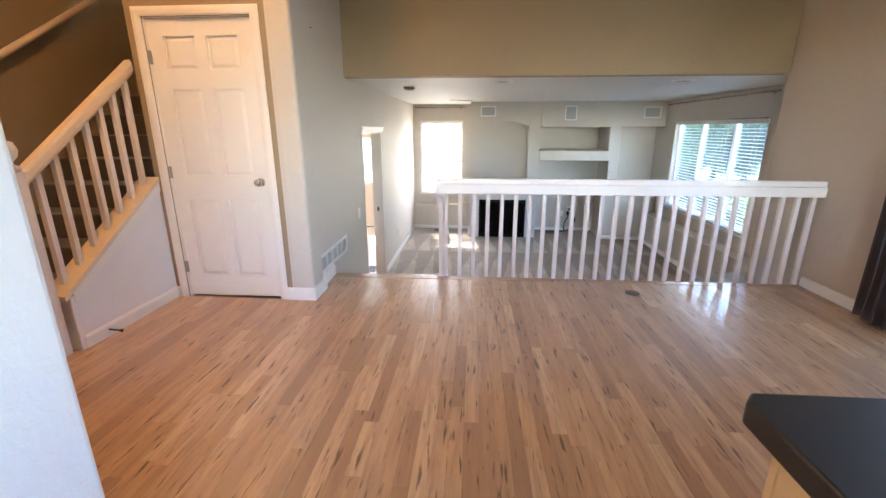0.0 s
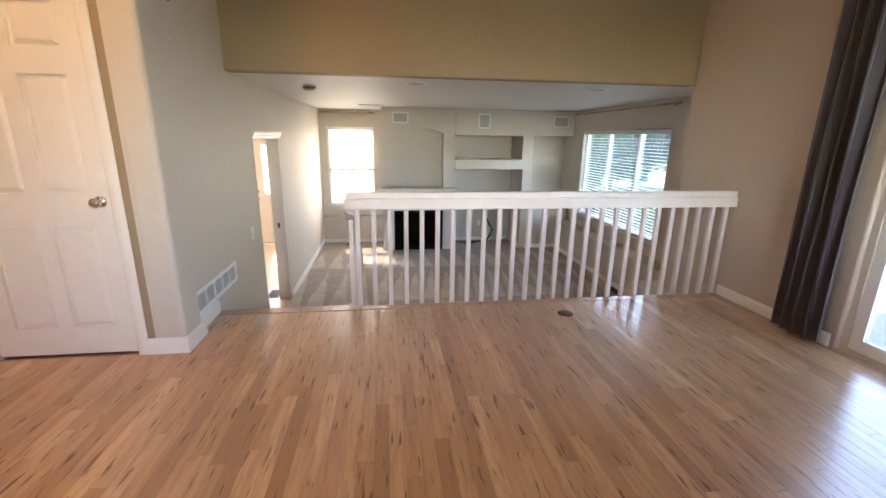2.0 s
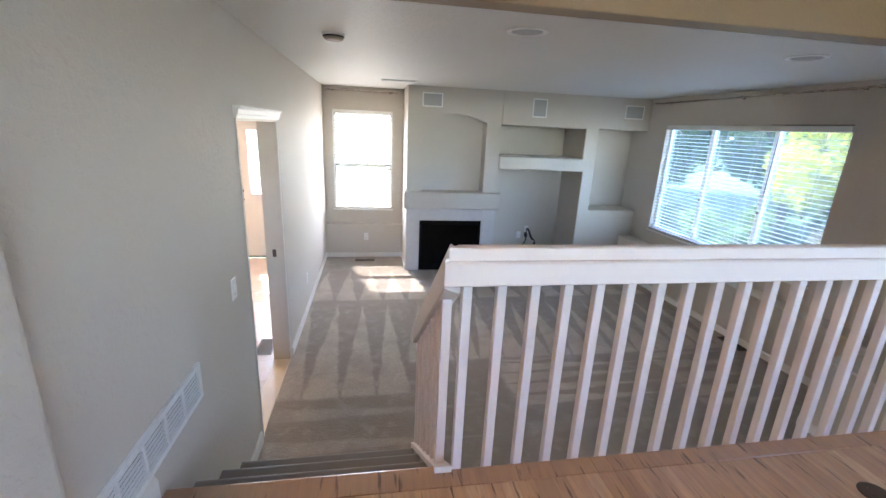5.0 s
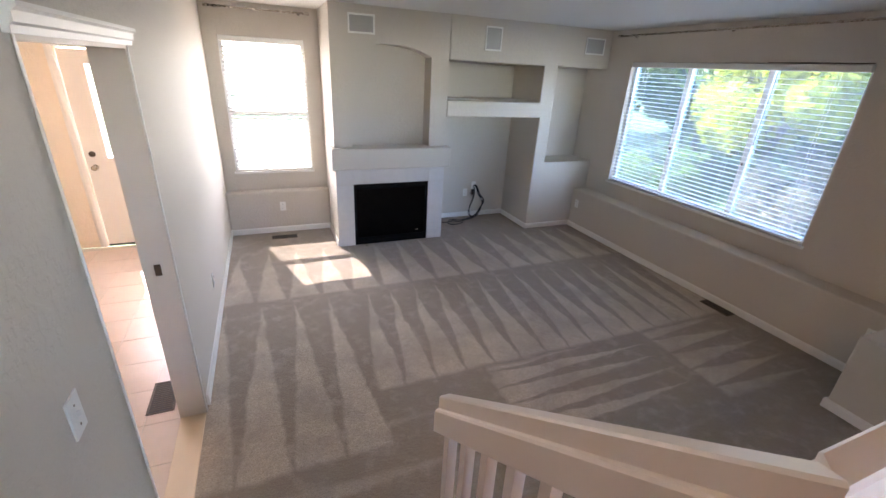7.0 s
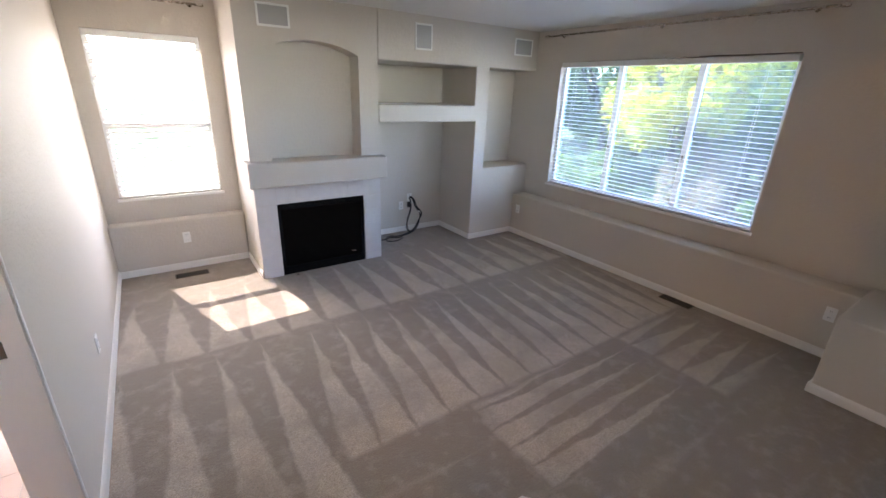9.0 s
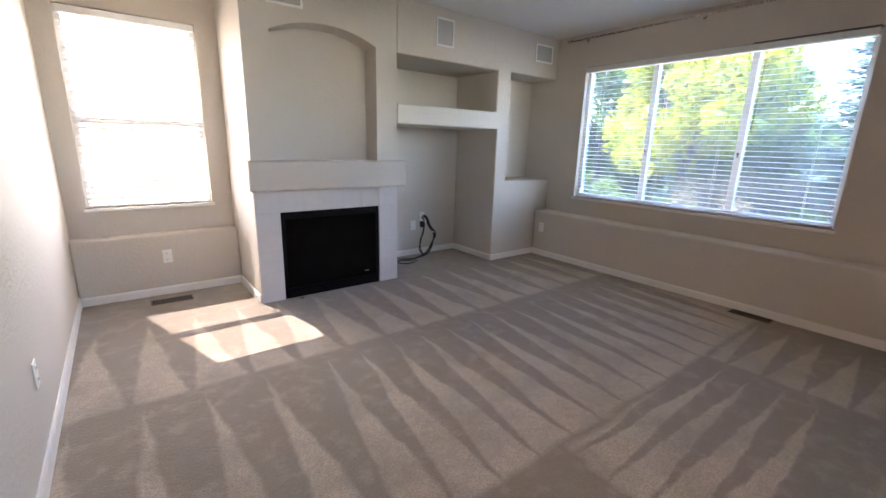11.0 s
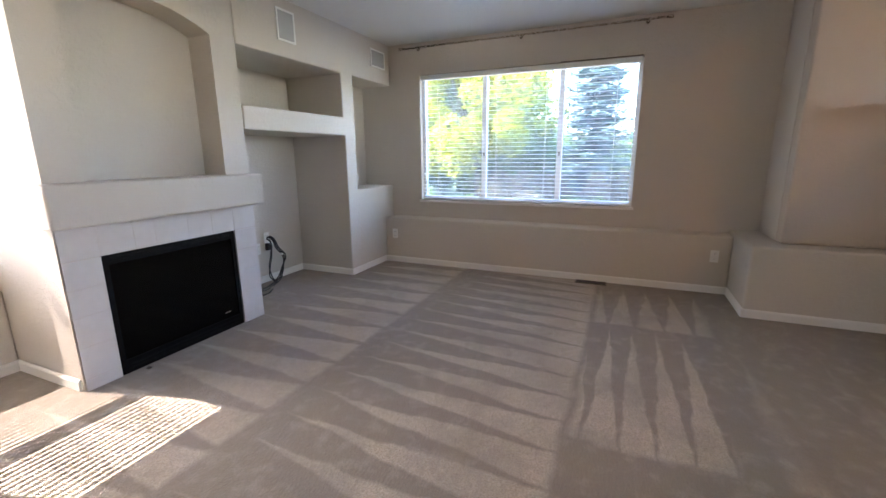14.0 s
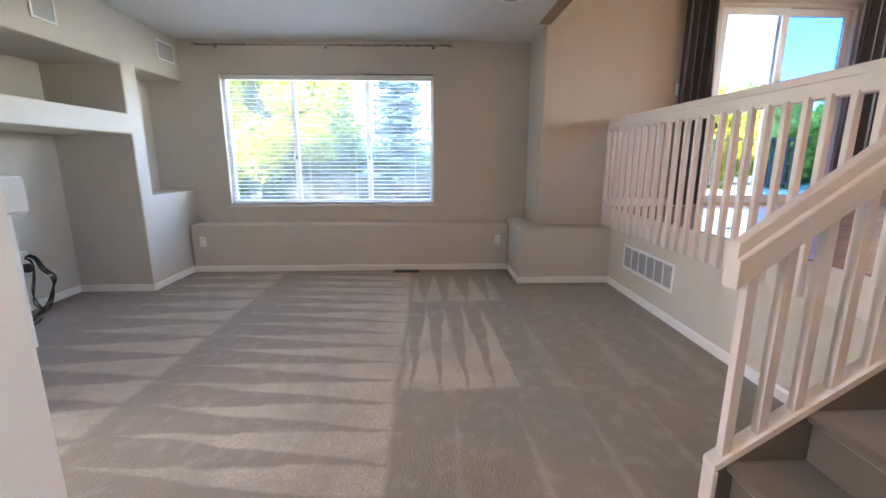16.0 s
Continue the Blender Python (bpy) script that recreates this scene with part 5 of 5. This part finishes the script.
def spruce(at, height, spread, seed, label):
    rnd = random.Random(seed)
    t = thing("tree", at, label, "conifer", "garden trees")
    base = Vector(at)
    part("trunk", rod(base, base + Vector((0, 0, height * 0.98)), 0.14, 10, 0.01), M_BARK, t, "grey-brown trunk")
    verts, faces = [], []
    whorls = 30
    for w in range(whorls):
        f = w / whorls
        z = height * (0.08 + 0.9 * f)
        reach = spread * (1 - f) ** 0.85 + 0.06
        for b in range(13):
            a = b * 0.4833 + w * 1.1 + rnd.uniform(-0.25, 0.25)
            lng, z = reach * rnd.uniform(0.7, 1.15), height * (0.08 + 0.9 * f) + rnd.uniform(-0.16, 0.16)
            for s in range(26):
                g = (s + 1) / 26
                droop = -0.28 * lng * g + 0.2 * lng * g * g
                p = base + Vector((math.cos(a) * lng * g, math.sin(a) * lng * g, z + droop + rnd.uniform(-0.05, 0.05)))
                for side in (-1, 1):
                    d = Vector((math.cos(a + side * 0.9), math.sin(a + side * 0.9), rnd.uniform(-0.35, 0.25))).normalized() * (0.3 * (1.1 - g * 0.5))
                    n2 = d.cross(Vector((rnd.uniform(-0.3, 0.3), rnd.uniform(-0.3, 0.3), 1))).normalized() * 0.05
                    k = len(verts)
                    verts += [p - n2, p + d, p + n2]
                    faces.append((k, k + 1, k + 2))
    foliage("crown", verts, faces, M_NEEDLE, t)
    return t


def shrub(at, radius, height, material, seed, label, per=220, leaf=0.06):
    rnd = random.Random(seed)
    t = thing("shrub", at, label, "shrub", "garden shrubs")
    base = Vector(at)
    bm = rod(base, base + Vector((0, 0, height * 0.5)), 0.03, 6, 0.015)
    for i in range(6):
        a = i * 1.05
        rod(base + Vector((0, 0, 0.05)), base + Vector((math.cos(a) * radius * 0.6, math.sin(a) * radius * 0.6, height * 0.7)), 0.018, 5, 0.006, bm=bm)
    part("stems", bm, M_BARK, t)
    groups = [(base + Vector((rnd.uniform(-0.7, 0.7) * radius, rnd.uniform(-0.7, 0.7) * radius, height * rnd.uniform(0.3, 0.95))), radius * rnd.uniform(0.2, 0.38)) for _ in range(16)]
    foliage("foliage", *leaf_cloud(rnd, groups, per, leaf), material, t)
    return t


GZ = -1.35
for i in range(11):
    yy = -6.0 + i * 2.3
    broad_tree((20.0 + 1.5 * math.sin(i * 2.1), yy, GZ), 2.7 + 0.5 * math.sin(i * 1.3), 2.0, M_LEAF_GREEN, 80 + i, "green leafy tree at the end of the garden", 130, 0.16, 44)
broad_tree((9.3, 5.0, GZ), 4.9, 1.6, M_LEAF_YELLOW, 11, "yellow-green leafy garden tree in autumn colour", 230, 0.08, 60)
spruce((12.5, 2.75, GZ), 6.4, 1.35, 7, "tall blue-green spruce tree in the garden")
broad_tree((12.0, 8.6, GZ), 5.6, 2.4, M_LEAF_GREEN, 12, "dark green leafy garden tree", 220, 0.11, 70)
broad_tree((8.4, 10.6, GZ), 4.6, 2.0, M_LEAF_GREEN, 14, "green leafy garden tree beside the house", 220, 0.1, 64)
broad_tree((11.0, 14.5, GZ), 5.4, 2.7, M_LEAF_GREEN, 15, "green leafy garden tree beside the house", 220, 0.12, 70)
broad_tree((15.0, 19.0, GZ), 6.2, 3.2, M_LEAF_YELLOW, 16, "yellow-green leafy garden tree further off", 220, 0.14, 70)
broad_tree((13.5, 5.8, GZ), 4.2, 2.0, M_LEAF_GREEN, 13, "green leafy tree behind the yellow one", 200, 0.11, 56)
for i, (x, y, r, h, m) in enumerate(((8.3, 3.9, 0.9, 1.25, M_BLOSSOM), (9.6, 3.0, 0.8, 1.3, M_BLOSSOM), (8.4, 6.3, 0.9, 1.1, M_LEAF_GREEN), (10.2, 2.0, 0.9, 1.4, M_BLOSSOM),
                                  (8.7, 2.6, 0.8, 0.9, M_LEAF_GREEN), (11.2, 1.0, 1.0, 1.5, M_LEAF_GREEN), (10.5, 4.2, 0.9, 1.3, M_BLOSSOM))):
    shrub((x, y, GZ), r, h, m, 30 + i, "pinkish flowering garden shrub" if m is M_BLOSSOM else "low green garden shrub on the grass")
for i in range(9):
    shrub((15.0 + 0.8 * math.sin(i * 1.7), -0.5 + i * 1.45, GZ), 1.3, (1.7 if i < 4 else 2.5) + 0.4 * math.sin(i * 2.3), M_LEAF_GREEN, 60 + i, "tall green hedge shrub at the back of the garden", 260, 0.1)
for i, (x, y, h, s, m) in enumerate(((14.0, -7.0, 3.9, 2.0, M_LEAF_YELLOW), (16.5, -3.6, 3.4, 2.2, M_LEAF_YELLOW), (17.0, -10.5, 4.2, 2.6, M_LEAF_GREEN), (13.5, -10.5, 3.6, 2.0, M_LEAF_YELLOW), (18.0, -0.3, 3.6, 2.3, M_LEAF_GREEN))):
    broad_tree((x, y, GZ), h, s, m, 50 + i, "yellow-green leafy tree standing beyond the timber deck", 160, 0.13, 50)


# ---- hardwood strips, last ----
def strip_mesh(length, width):
    me = to_mesh(box(-width / 2, width / 2, 0, length, -0.011, 0.0, 0.0005), "plank")
    me.materials.append(M_WOOD)
    return me


floor_top = setting("floor", box(-2.12, XR, YK, -0.09, -0.0125, -0.0115), M_GAP, "sanded pale hardwood strip floor of the landing", "floor")
rnd = random.Random(4)
W = 0.0665
lengths = (0.32, 0.46, 0.6, 0.78, 0.95, 1.2)
shared = {}
rest = bmesh.new()
made = 0
for row in range(int((XR + 2.12) / W) + 1):
    x = -2.12 + W * (row + 0.5)
    if x + W / 2 > XR:
        break
    y = -0.087 if x > 0.0 else -0.64
    first = True
    while y > YK + 0.1:
        ln = rnd.choice(lengths) * (rnd.uniform(0.3, 1.0) if first else 1.0)
        if first:
            ln = max(0.1, round(ln / 0.05) * 0.05)
        first = False
        ln = min(ln, y - YK)
        if 0.2 < x < 3.4 and y > -2.75 and made < 300:
            key = round(ln, 3)
            if key not in shared:
                shared[key] = strip_mesh(ln - 0.0006, W - 0.0005)
            piece("plank", shared[key], floor_top, (x, y - ln, 0.0))
            made += 1
        else:
            box(x - W / 2 + 0.0003, x + W / 2 - 0.0003, y - ln + 0.0003, y - 0.0003, -0.011, 0.0, 0.0005, bm=rest)
        y -= ln
part_rest = part("plank_field", rest, M_WOOD_REST, floor_top)
tagged(part_rest, "hardwood strips farther off", kind="stuff")
